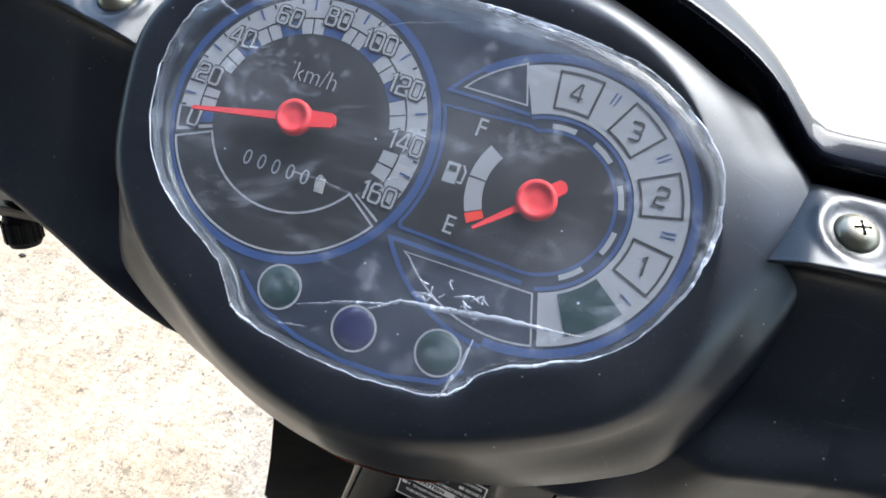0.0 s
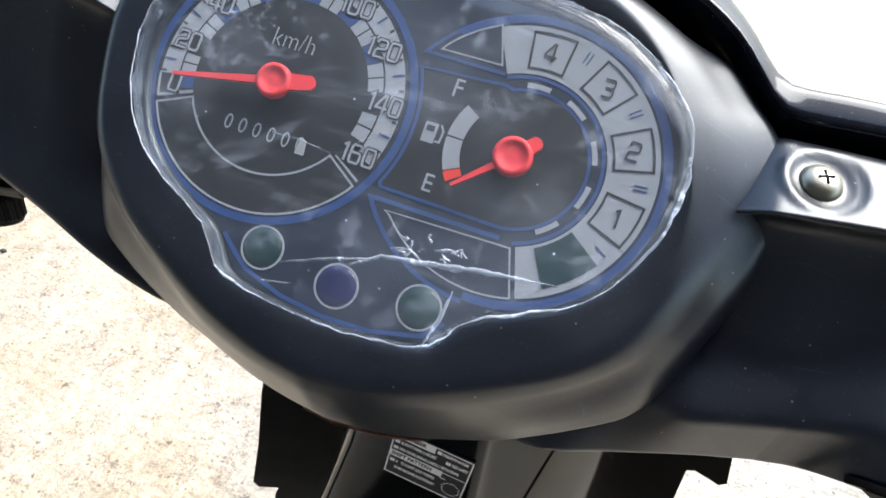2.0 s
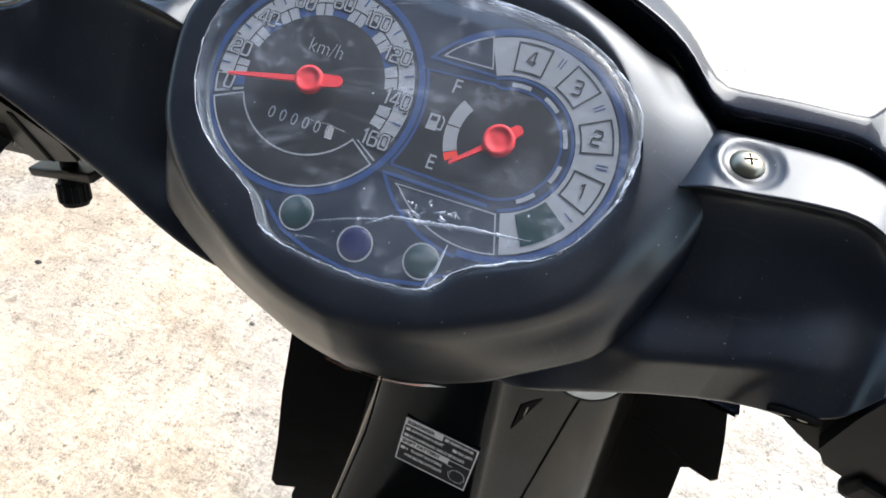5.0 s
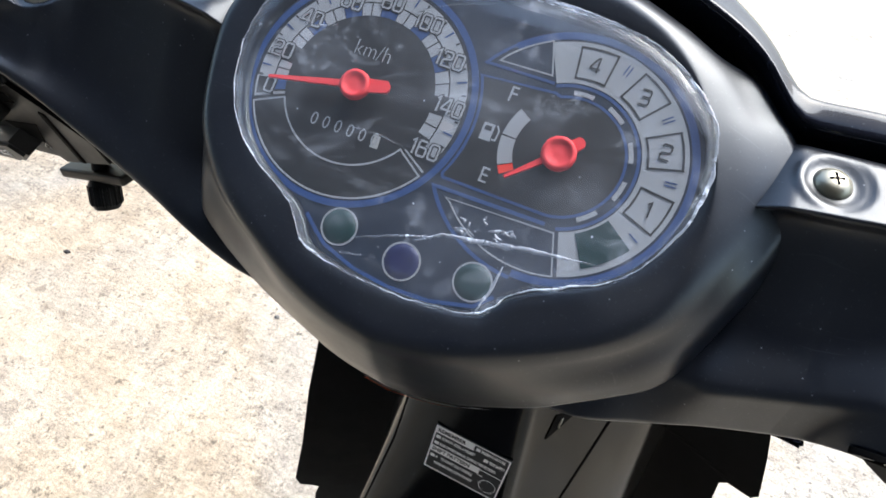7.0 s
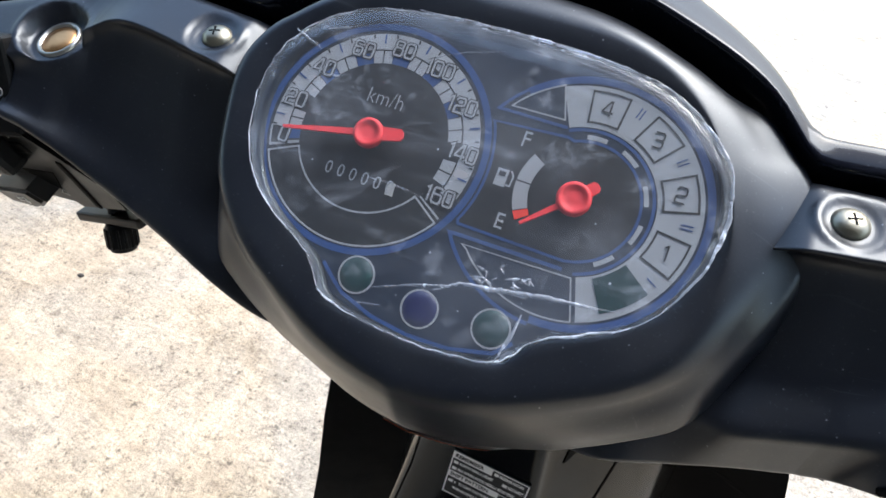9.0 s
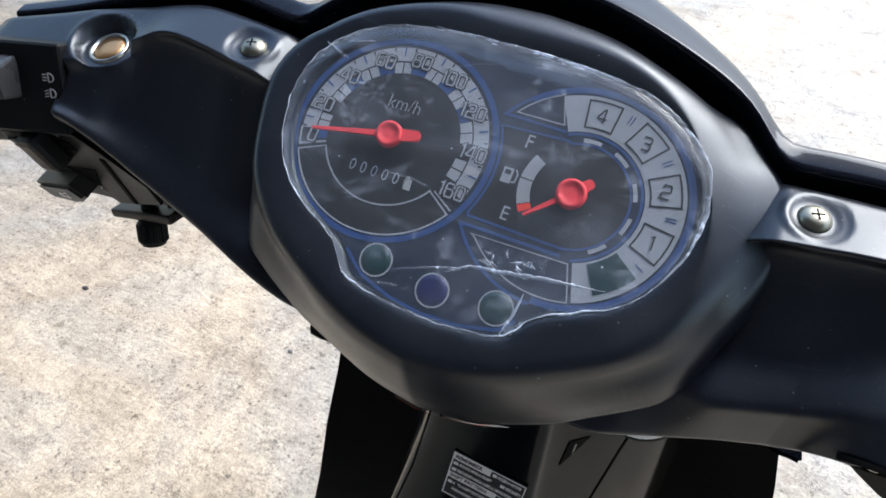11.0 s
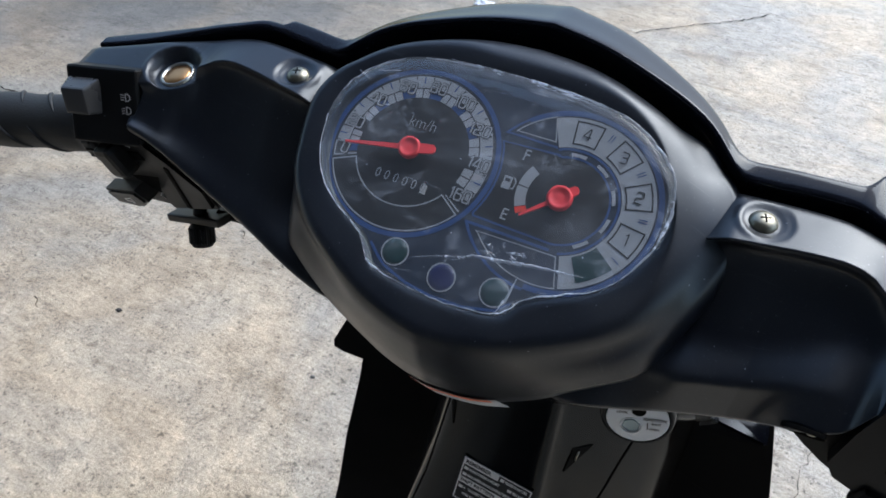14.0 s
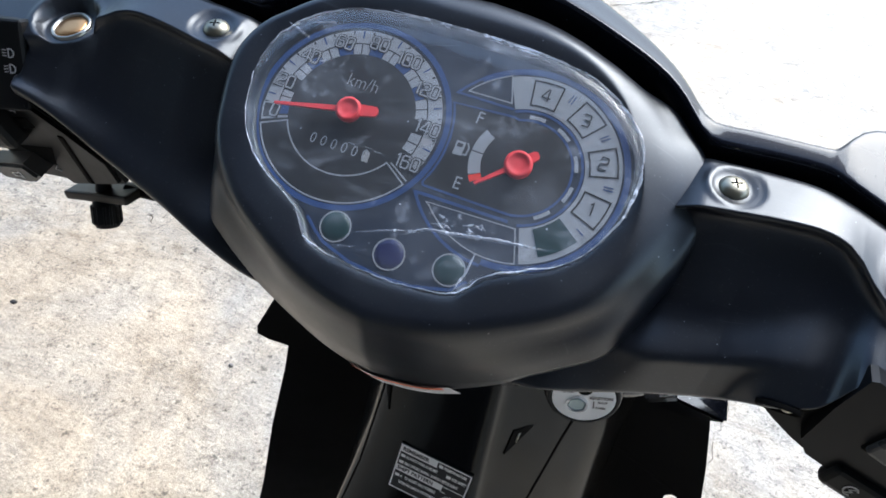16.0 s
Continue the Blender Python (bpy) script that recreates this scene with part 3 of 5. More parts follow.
def eased(table, times=2):
    """The same line with its corners rounded off."""
    return [tuple(p) for p in chaikin([Vector(p) for p in table], times)]


BOTTOM, BOTTOM_RIGHT, BOTTOM_RIGHT_Y, BOTTOM_Y, EDGE, EDGE_Y, SEAM, CREASE = eased(BOTTOM), eased(BOTTOM_RIGHT), eased(BOTTOM_RIGHT_Y), eased(BOTTOM_Y), eased(EDGE), eased(EDGE_Y), eased(SEAM), eased(CREASE, 1)


def smooth(x, a, b):
    t = min(1, max(0, (x - a) / (b - a)))
    return t * t * (3 - 2 * t)


def polar(table):
    """A half outline as (angle, radius) pairs round the middle of the meter, from the bottom up."""
    return sorted((math.degrees(math.atan2(v - 12, u)), math.hypot(u, v - 12)) for u, v in eased(table))


LENS_R, CREST_R, BROW_R = polar(LENS_HALF), polar(CREST), polar(BROW)


def under_edge(x):
    a = abs(x)
    return Vector((x * MM, spline(EDGE_Y, a) * MM, spline(EDGE, a) * MM))


def bowl_profile(th):
    """The bezel from the meter lens outwards in one direction: a flat ring that turns over, then a wall or the belly below."""
    side = -1 if math.cos(radians(th)) < 0 else 1
    half = math.degrees(math.asin(max(-1, min(1, math.sin(radians(th))))))
    rl, rk, ro = spline(LENS_R, half), spline(CREST_R, half), spline(BROW_R, half)
    if side < 0:
        trim = 2.0 * smooth(abs(half + 12), 55, 20)
        ro = ro - trim
        rk = rk + (ro - 3.5 - rk) * smooth(half, -38, -16) * smooth(half, 75, 50)
    d = Vector((side * math.cos(radians(half)), math.sin(radians(half))))
    at = lambda r, w: dash(d.x * r, 12 + d.y * r, w)
    low = smooth(12 + d.y * ro, -4, -24)
    brow_w = 2.9 - spline([(-90, 8), (-40, 7.5), (0, 7), (25, 7.5), (45, 6.5), (65, 5.5), (90, 5.5)], half)
    ring = [at(rl * 0.955, -4), at(rl * 0.975, 0.6), at(rl + 0.6, 1.9), at(rl + (rk - rl) * 0.5, 2.7), at(rk - 0.8, 2.9), at(rk + (ro - rk) * 0.5, 2.9 + (brow_w - 2.9) * 0.42), at(ro, brow_w)]
    flare = smooth(half, 25, -8) * (1 if side > 0 else smooth(half, -15, -40))
    merge = smooth(half, -26, 16) * smooth(half, 42, 30) if side > 0 else 0.0
    wall = [at(ro + 1.2 + 2.4 * flare + 4.5 * merge, brow_w - 5 + 3 * merge), at(ro + 2.0 + 4 * flare + 7 * merge, -16), at(ro + 2.2 + 4 * flare, -22), at(ro + 2.4 + 4 * flare, -30), at(ro + 2.4 + 4 * flare, -42)]
    b = under_edge(d.x * ro * 1.07)
    lip = LIP * spline([(0, 1), (28, 1), (52, 0.3), (90, 0.2)], abs(d.x * ro))
    brow = ring[-1]
    belly = [brow.lerp(b, 0.5) + Vector((0, -0.0012, 0)), b.lerp(brow, 0.06), b + lip * 0.06, b + lip, b + lip + Vector((0, 0.05, -0.012))]
    return chaikin(ring + [p.lerp(q, low) for p, q in zip(wall, belly)], 3)


def arm_keys(a, side=1):
    vT, vC = spline(SEAM, a), spline(CREASE, a)
    w0 = spline([(80, -1), (150, 0), (172, 3), (215, 3)], a) - 6.0 * smooth(a, 92, 80)
    rise = spline([(80, 4.5), (130, 4.5), (165, 2), (215, 1)], a)
    fall = spline([(80, 4.5), (130, 4.5), (160, 4.5), (215, 4)], a)
    top = dash(0, vT + 3, w0 - fall)
    cre = dash(0, vC - 1.6, w0 + rise)
    back = Vector((0, 0.020 * smooth(a, 166, 177) if side < 0 else 0.0, 0))
    far = side > 0 and a > 112
    b = Vector((0, spline(BOTTOM_RIGHT_Y if far else BOTTOM_Y, a) * MM, spline(BOTTOM_RIGHT if far else BOTTOM, a) * MM)) + back
    belly = dash(0, vC - 4.6, w0 + rise - 4) + back * 0.6
    sunk = Vector((0, 0.007 * smooth(a, 106, 82) + 0.003 * smooth(a, 155, 147), 0))
    pts = [dash(0, vT + 9, w0 - 40), dash(0, vT + 8, w0 - 26), dash(0, vT + 5, w0 - fall - 4), top]
    pts += [top.lerp(cre, k) for k in (0.25, 0.5, 0.72, 0.9)]
    if side < 0:
        pts += [cre, belly + sunk * 0.6, belly.lerp(b, 0.3) + sunk, belly.lerp(b, 0.70) + Vector((0, 0.0008, 0)) + sunk, b + Vector((0, -0.0008, 0.004))]
        return pts + [b + Vector((0, 0.0005, -0.0005)), b + Vector((0, 0.0045, -0.0045)), b + Vector((0, 0.045, -0.010))]
    # the lower crease runs along the face and turns up at the switch block; an oblique strip below it leads under the arm
    inside = Vector((0, 0.006 * smooth(a, 96, 72), 0))
    ends = smooth(a, 134, 146)
    high = max(0.03, belly.z - b.z)
    foot = (belly.lerp(b, 1 - 0.0220 / high) + Vector((0, 0.0012, 0)) + inside).lerp(belly.lerp(b, 0.45), ends)
    fold = (belly.lerp(b, 1 - 0.0140 / high) + Vector((0, -0.0050, 0)) + inside).lerp(belly.lerp(b, 0.72), ends)
    b = b + Vector((0, 0.0050, -0.0058)) * smooth(a, 131, 118) * smooth(a, 60, 80)
    deep = 0.004 + 0.0100 * smooth(a, 147, 139) * smooth(a, 72, 104)
    pts += [cre, belly + sunk * 0.6, belly.lerp(foot, 0.35) + sunk, belly.lerp(foot, 0.8) + sunk * 0.8, foot + sunk * 0.4, fold.lerp(foot, 0.35), fold, fold.lerp(b, 0.25)]
    pts += [fold.lerp(b, 0.85), b, b + Vector((0, deep * 0.5, -deep * 0.52)), b + Vector((0, deep, -deep * 1.04)), b + Vector((0, deep + 0.004, -deep * 1.04)), b + Vector((0, 0.045, -0.010))]
    return pts


def arm_profile(x):
    return [Vector((x * MM, p.y, p.z)) for p in chaikin(arm_keys(abs(x), x), 2)]


SCREWS = [dash(-98.5, 33.5, -1.0), dash(99.8, 34.8, -1.2)]
MOUNTS = [dash(-157, 17.0, 1.6), dash(164, 23.0, 1.0)]


MOUNT_N = [Vector((-0.10, -0.28, 0.95)).normalized(), Vector((0.10, -0.28, 0.95)).normalized()]
SCREW_N = [Vector((-0.04, -0.22, 0.97)).normalized(), Vector((0.04, -0.22, 0.97)).normalized()]


def handlebar_cover():
    half = sorted({*np.linspace(46, 205, 76).round(2).tolist(), *np.arange(86, 113, 1.0).round(2).tolist(), *np.arange(140, 182, 1.1).round(2).tolist()})
    rows = [arm_profile(x) for x in [-a for a in half[::-1]] + half]
    # countersunk dishes round the two screws
    for at, nrm in zip(SCREWS, SCREW_N):
        for row in rows:
            for i, p in enumerate(row):
                q = p - at
                h = q.dot(nrm)
                r = (q - nrm * h).length / MM
                if r < 11 and abs(h) < 0.012:
                    flat_h = 0.02 - 1.0 * (1 - smooth(r, 5.8, 8.6))
                    row[i] = p + nrm * (flat_h * MM - h) * (1 - smooth(r, 8.6, 10.6))
    # oval wells of the two mirror mounts
    for at, nrm in zip(MOUNTS, MOUNT_N):
        for row in rows:
            for i, p in enumerate(row):
                q = p - at
                h = q.dot(nrm)
                q = q - nrm * h
                r = math.hypot(q.x, (q - Vector((q.x, 0, 0))).length * 1.12) / MM
                if r < 17 and abs(h) < 0.016:
                    lip = 0.5 * smooth(r, 17, 14.5) * MM
                    row[i] = p + nrm * (lip + (-0.0046 - h) * (1 - smooth(r, 11.4, 13.6)))
    # rounded ends
    for end in (0, -1):
        mid = sum(rows[end], Vector()) / len(rows[end])
        out = Vector((-0.004 if end == 0 else 0.004, 0, 0))
        extra = [[p.lerp(mid, 0.12) + out for p in rows[end]], [p.lerp(mid, 0.98) + out * 1.3 for p in rows[end]]]
        rows = extra[::-1] + rows if end == 0 else rows + extra
    n = len(rows) // 2
    bm = grid(rows[:n])
    for sheet in (grid(rows[n:]), grid([bowl_profile(th) for th in np.linspace(-90, 270, 241)[:-1]] + [bowl_profile(-90)])):
        me = bpy.data.meshes.new("sheet")
        sheet.to_mesh(me)
        sheet.free()
        bm.from_mesh(me)
        bpy.data.meshes.remove(me)
    bmesh.ops.remove_doubles(bm, verts=bm.verts, dist=0.00001)
    bmesh.ops.recalc_face_normals(bm, faces=bm.faces)
    return part("handlebar_cover", bm, satin_black, bike, "satin black moulded plastic handlebar cover", smooth=True)


cover = handlebar_cover()

# front cowl behind the meter: a glossy lip that follows the meter's rim and both arms
LIP_IN = [(0, 86), (20, 83.2), (35, 79), (54, 72), (66, 66.5), (74, 61), (80, 54.5), (86, 48), (92, 46.5), (109, 48.5), (128, 49.5), (134, 47), (148, 41.5), (158, 37), (170, 31), (190, 22), (215, 13)]
LIP_OUT = [(0, 97), (25, 92.5), (44, 85), (63, 75.5), (74, 67.5), (80, 61), (86, 55.5), (92, 55.5), (105, 57), (126, 58), (129, 59), (134, 66), (142, 70), (162, 69), (190, 60), (215, 52)]


LIP_IN, LIP_OUT = eased(LIP_IN), eased(LIP_OUT)
LIP_LEFT = [(120, 54.5), (126, 53.6), (158, 42), (175, 35.5), (204, 24), (215, 19.5)]


def front_cowl():
    xs = sorted({*np.linspace(-208, 208, 105).round(2).tolist(), 126.0, 127.5, 129.0, 131.0, -126.0, -127.5, -129.0, -131.0})
    rows = []
    for x in xs:
        a = abs(x)
        v0 = spline(LIP_IN, a)
        steer = (spline(LIP_IN, a + 2) - spline(LIP_IN, max(0, a - 2))) / (a + 2 - max(0, a - 2))
        h = spline([(0, 0), (60, -1), (80, -3), (90, -4.5), (127, -4.5), (134, -2.5), (215, -3.5)], a)
        v0 = v0 - 0.45 * h
        # the face behind the lip falls away steeply round the meter, gently along the arms
        fall = spline([(0, 0.8), (78, 0.8), (90, 0.2), (126, 0.2), (134, 0.38), (215, 0.38)], a) / math.hypot(1, steer)
        reach = spline(LIP_OUT, a) if x > -120 else spline(LIP_LEFT, a)
        run = ((reach + 105) * (280 - h) - 284 * (v0 + 105)) / (284 - (reach + 105) * fall)
        run = min(60 if x > 120 else 34, max(4, run))
        ve, we = v0 + run, h - fall * (run - 1.4)
        skirt = 1.0 - 0.65 * smooth(x, 90, 105)
        inner = [(v0 - 1.5, -34), (v0 - 1.2, h - 10), (v0 - 0.6, h - 3), (v0 + 0.2, h - 0.3), (v0 + 1.4, h)]
        keys = inner + [(v0 + run * 0.5, (h + we) / 2 + 0.3), (ve, we), (ve + 1.2, we - 1.8), (ve + 2, we - 9), (ve + 2, we - 9 - 31 * skirt), (ve, we - 9 - 61 * skirt), (ve - 8 * skirt, we - 12 - 123 * skirt)]
        prof = chaikin([dash(x, v, w) for v, w in keys], 2)
        rows.append(prof)
    bm = grid(rows)
    bmesh.ops.recalc_face_normals(bm, faces=bm.faces)
    return part("front_cowl", bm, gloss_black, bike, "glossy black painted front cowl with a dusty lip", smooth=True)


front_cowl()


# ---- screws and mirror mounts on the cover ----
def screw(at, normal, size=5.2, name="screw"):
    m = frame_at(at, normal)
    head = lathe([(r * size / 6.4 * MM, z * MM) for r, z in [(6.0, -2.4), (6.4, -1.5), (6.3, -0.9), (5.8, -0.1), (4.8, 0.7), (3.4, 1.3), (1.6, 1.65), (0, 1.7)]], 32)
    h = part(name, head, steel, cover, "zinc plated cross-head screw", m, smooth=True)
    for k in (20, 110):
        bm = box((3.8 * MM, 0.65 * MM, 0.8 * MM), 0.0002)
        part("cross_slot", bm, slot_dark, h, "", Matrix.Translation((0, 0, 1.45 * MM)) @ Matrix.Rotation(radians(k), 4, "Z"))
    return h


screw(SCREWS[0], SCREW_N[0])
screw(SCREWS[1], SCREW_N[1])


def mirror_mount(side):
    at = MOUNTS[0] if side < 0 else MOUNTS[1]
    m = frame_at(at, MOUNT_N[0] if side < 0 else MOUNT_N[1], (1, 0.12 * side, 0)) @ Matrix.Translation((0, 0, -0.0034 if side < 0 else -0.0036))
    nut = lathe([(r * MM, z * MM) for r, z in [(8.3, -7.0), (8.3, -0.4), (7.8, 0.4), (7.0, 0.4), (6.5, -0.4)]], 36)
    n = part("mount_collar", nut, bright_steel, cover, "bright metal collar", m, smooth=True)
    plug = lathe([(r * MM, z * MM) for r, z in [(6.6, -3.0), (6.5, -0.6), (5.2, 0.2), (2.6, 0.5), (0, 0.5)]], 28)
    p = part("mount_plug", plug, brass if side < 0 else steel, n, "yellow zinc plated plug" if side < 0 else "bright zinc plug", smooth=True)
    return p


mirror_mount(-1)
mirror_mount(1)

# ---- instrument cluster ----
meter = new("instrument_cluster")
meter.parent = bike
meter.matrix_basis = METER
tagged(meter, "twin-dial instrument cluster under crinkled protective film")


def scaled(outline, k, c=(0, 12)):
    return [(c[0] + (x - c[0]) * k, c[1] + (y - c[1]) * k) for x, y in outline]


def flat(outline):
    return [(x * MM, y * MM) for x, y in outline]


Z = 0.00014                                  # thickness of one printed layer
dial = part("dial_plate", prism(flat(scaled(LENS, 0.972)), -0.002, 0.0), dial_black, meter, "navy printed dial plate")


def ink(name, bm, mat, label=""):
    return part(name, bm, mat, meter, label)


S, F = (-0.0330, 0.0168), (0.0315, 0.0175)   # needle axes
R = lambda *r: [x * MM for x in r]

# speedometer
ink("speed_ground", sector(S, 0.0, 0.0338, 0, 360, -Z, -0.0 + 0.3 * Z, 72), black_ink, "black speedometer ground")
ink("blue_ring", sector(S, 0.0345, 0.0365, 0, 360, 0, Z, 96), blue_ink, "blue printed ring")
NUM = {0: 195.5, 20: 171.5, 40: 145, 60: 117.5, 80: 91, 100: 64.5, 120: 36.5, 140: 7, 160: -22}
ang = lambda s: float(np.interp(s, list(NUM), list(NUM.values())))
ink("scale_band", sector(S, 0.0281, 0.0332, ang(4), ang(164), 0, Z, 70), grey_ink, "pale grey speed scale band")
for k in range(8):
    s0, s1 = 20 * k, 20 * k + 20
    a0, a1 = ang(s0) - 6.5, ang(s1) + 6.5
    mid = (a0 + a1) / 2
    ink("scale_block", sector(S, 0.0236, 0.0276, a0, mid + 0.5, 0, Z), grey_ink)
    ink("scale_block", sector(S, 0.0236, 0.0276, mid - 0.5, a1, 0, Z), grey_ink)
    for s, r0 in ((s0 + 5, 0.0318), (s0 + 10, 0.0300), (s0 + 15, 0.0318)):
        a = ang(s)
        ink("tick", sector(S, r0, 0.0330, a - 0.45, a + 0.45, Z, 2 * Z, 2), blue_ink if s % 20 == 10 else black_ink)
for s, a in NUM.items():
    c = (S[0] + 0.0287 * math.cos(radians(a)), S[1] + 0.0287 * math.sin(radians(a)))
    squared_digits("numeral", str(s), 0.0046, 0.00125, black_ink, meter, c, 1.1 * Z, 2.2 * Z)
    squared_digits("numeral", str(s), 0.0046, 0.00058, grey_ink, meter, c, 2.2 * Z, 3.4 * Z)
    if 20 < s < 140:
        ink("scale_gap", sector(S, 0.0236, 0.0270, a - 6.0, a + 6.0, 0, 0.6 * Z), blue_ink)
ink("end_bar", sector(S, 0.0282, 0.0335, 200.5, 202, 0, Z), grey_ink)
ink("end_bar", sector(S, 0.0236, 0.0274, 200, 202, 0, Z), grey_ink)
ink("zero_edge", sector(S, 0.0330, 0.0336, 190, 202, 0, Z), grey_ink)
ink("zero_patch", sector(S, 0.0236, 0.0274, 190, 198.5, 0, Z), blue_ink, "blue patch beside the zero")
ink("end_bar", sector(S, 0.0245, 0.0335, -31.3, -30.2, 0, Z), grey_ink)
low = arc(S, 0.0337, 204.5, 326.5, 50) + arc(S, 0.0236, 326.5, 204.5, 40)
ink("trip_outline", stroke(low, 0.00055, 0, Z, closed=True), grey_ink, "thin grey outline under the odometer")
letters("unit_text", "km/h", 0.0072, grey_ink, meter, Matrix.Translation((-0.0333, 0.0290, Z)), width=0.86, grow=-0.00012)
for i in range(6):
    u = -0.0424 + i * 0.0041
    letters("odometer_digit", "0", 0.0058, grey_ink, meter, Matrix.Translation((u, 0.0037, 1.5 * Z)), width=0.85, grow=-0.00003)
ink("tenths_window", prism([(-0.0226, 0.0014), (-0.0200, 0.0014), (-0.0204, 0.0052), (-0.0222, 0.0056)], 0, 0.8 * Z), dim_ink)


def needle(name, centre, tip, tail, hub_r, w_hub, w_tail, z, label):
    c, tip, tail = Vector(centre), Vector(tip), Vector(tail)
    d = (tip - c).normalized()
    n = Vector((-d.y, d.x))
    e = (tail - c).normalized()
    m = Vector((-e.y, e.x))
    blade = [c + n * w_hub, c + (tip - c) * 0.5 + n * w_hub * 0.72, tip + n * 0.0004, tip - n * 0.0004, c + (tip - c) * 0.5 - n * w_hub * 0.72, c - n * w_hub]
    nd = part(name, prism([(p.x, p.y) for p in blade], z, z + 0.0011), red_plastic, meter, label)
    tl = [c + m * w_tail * 1.15, tail + m * w_tail * 0.9, tail + e * 0.0008 + m * w_tail * 0.4, tail + e * 0.0008 - m * w_tail * 0.4, tail - m * w_tail * 0.9, c - m * w_tail * 1.15]
    part("needle_tail", prism([(p.x, p.y) for p in tl], z, z + 0.0010), red_plastic, nd)
    hub = lathe([(hub_r, 0), (hub_r * 1.01, 0.0010), (hub_r * 0.97, 0.0020), (hub_r * 0.86, 0.0023), (hub_r * 0.72, 0.0023), (hub_r * 0.66, 0.0019), (hub_r * 0.2, 0.0019), (0, 0.0020)], 36)
    part("needle_hub", hub, red_plastic, nd, "", Matrix.Translation((c.x, c.y, z - 0.0004)), smooth=True)
    post = lathe([(hub_r * 0.3, -z), (hub_r * 0.3, 0)], 16)
    part("needle_post", post, black_ink, nd, "", Matrix.Translation((c.x, c.y, z)))
    return nd


needle("speedometer_needle", S, (-0.0600, 0.0107), (-0.0232, 0.0190), 0.0046, 0.0011, 0.0020, 0.0030, "red speedometer needle resting on zero")
needle("fuel_needle", (F[0] - 0.0007, F[1] - 0.0006), (0.0190, 0.0057), (0.0356, 0.0219), 0.0049, 0.0010, 0.0018, 0.0030, "red fuel needle resting on empty")

# fuel gauge
for a0, a1, mt in ((150, 178, grey_ink), (179.5, 207, grey_ink), (208, 216, red_ink)):
    ink("fuel_segment", sector(F, 0.0140, 0.0183, a0, a1, 0, Z), mt)
letters("gauge_letter", "F", 0.0068, grey_ink, meter, Matrix.Translation((0.0118, 0.0298, Z)), width=0.9)
letters("gauge_letter", "E", 0.0066, grey_ink, meter, Matrix.Translation((0.0128, 0.0048, Z)), width=0.9)
PUMP = (0.0095, 0.0172)
ink("pump_symbol", prism([(PUMP[0] - 0.0024, PUMP[1] - 0.0026), (PUMP[0] + 0.0010, PUMP[1] - 0.0026), (PUMP[0] + 0.0010, PUMP[1] + 0.0026), (PUMP[0] - 0.0024, PUMP[1] + 0.0026)], 0, Z), grey_ink, "grey fuel pump symbol")
ink("pump_window", prism([(PUMP[0] - 0.0017, PUMP[1] + 0.0004), (PUMP[0] + 0.0003, PUMP[1] + 0.0004), (PUMP[0] + 0.0003, PUMP[1] + 0.0018), (PUMP[0] - 0.0017, PUMP[1] + 0.0018)], Z, 2 * Z), black_ink)
ink("pump_hose", stroke([(PUMP[0] + 0.0012, PUMP[1] - 0.0018), (PUMP[0] + 0.0024, PUMP[1] - 0.0018), (PUMP[0] + 0.0026, PUMP[1] + 0.0012), (PUMP[0] + 0.0016, PUMP[1] + 0.0026)], 0.0005, 0, Z), grey_ink)
panel = [(0.0230, 0.0342), (0.0009, 0.0327)] + arc(S, 0.0375, 25, -24, 16) + [(0.0017, 0.0004), (0.0330, 0.0002)] + arc((F[0], F[1]), 0.0174, -82, 112, 40)
ink("fuel_ground", prism(panel, -Z, 0.3 * Z), black_ink, "black fuel gauge ground")
ink("fuel_outline", stroke(panel, 0.0008, 0, Z, closed=True), blue_ink, "blue fuel gauge outline")
ink("blue_ring", sector(F, 0.0203, 0.0212, -74, 116, 0, Z, 48), blue_ink)
for a in (92, 58, 22, -13, -48):
    ink("dash_mark", sector(F, 0.0180, 0.0193, a - 9, a + 9, Z, 2 * Z), grey_ink)

# gear indicator
ink("gear_band", sector(F, 0.0216, 0.0340, -71.5, 115.5, 0, Z, 56), grey_ink, "pale grey gear position band")
ink("blue_ring", sector(F, 0.0347, 0.0368, -92, 132, 0, Z, 64), blue_ink)
for g, a in ((4, 91.5), (3, 56.5), (2, 21.5), (1, -13.5)):
    cell = arc(F, 0.0325, a - 9.5, a + 9.5, 3) + arc(F, 0.0232, a + 10.5, a - 10.5, 3)
    ink("gear_frame", stroke(cell, 0.0006, Z, 2 * Z, closed=True), black_ink)
    c = (F[0] + 0.0278 * math.cos(radians(a)), F[1] + 0.0278 * math.sin(radians(a)))
    squared_digits("gear_numeral", str(g), 0.0044, 0.0005, black_ink, meter, c, 2 * Z, 3 * Z)
    for da in (-16.5, -18.5):
        if g > 1 or da == -16.5:
            ink("tick", sector(F, 0.0285, 0.0318, a + da - 0.35, a + da + 0.35, Z, 2 * Z, 2), blue_ink)
ink("neutral_window", sector(F, 0.0223, 0.0322, -60, -35, Z, 2.2 * Z), green_lens, "dark green neutral window")
tri = [(0.0043, 0.0385), (0.0203, 0.0388), (0.0168, 0.0490)] + arc(F, 0.0345, 117, 138, 6)
ink("gear_wedge", stroke(tri, 0.00045, 0, Z, closed=True), grey_ink)
tri2 = [(0.0050, -0.0048), (0.0372, -0.0037), (0.0410, -0.0150)] + arc(F, 0.0340, -74, -137, 14)
ink("gear_wedge", stroke(tri2, 0.00045, 0, Z, closed=True), grey_ink)
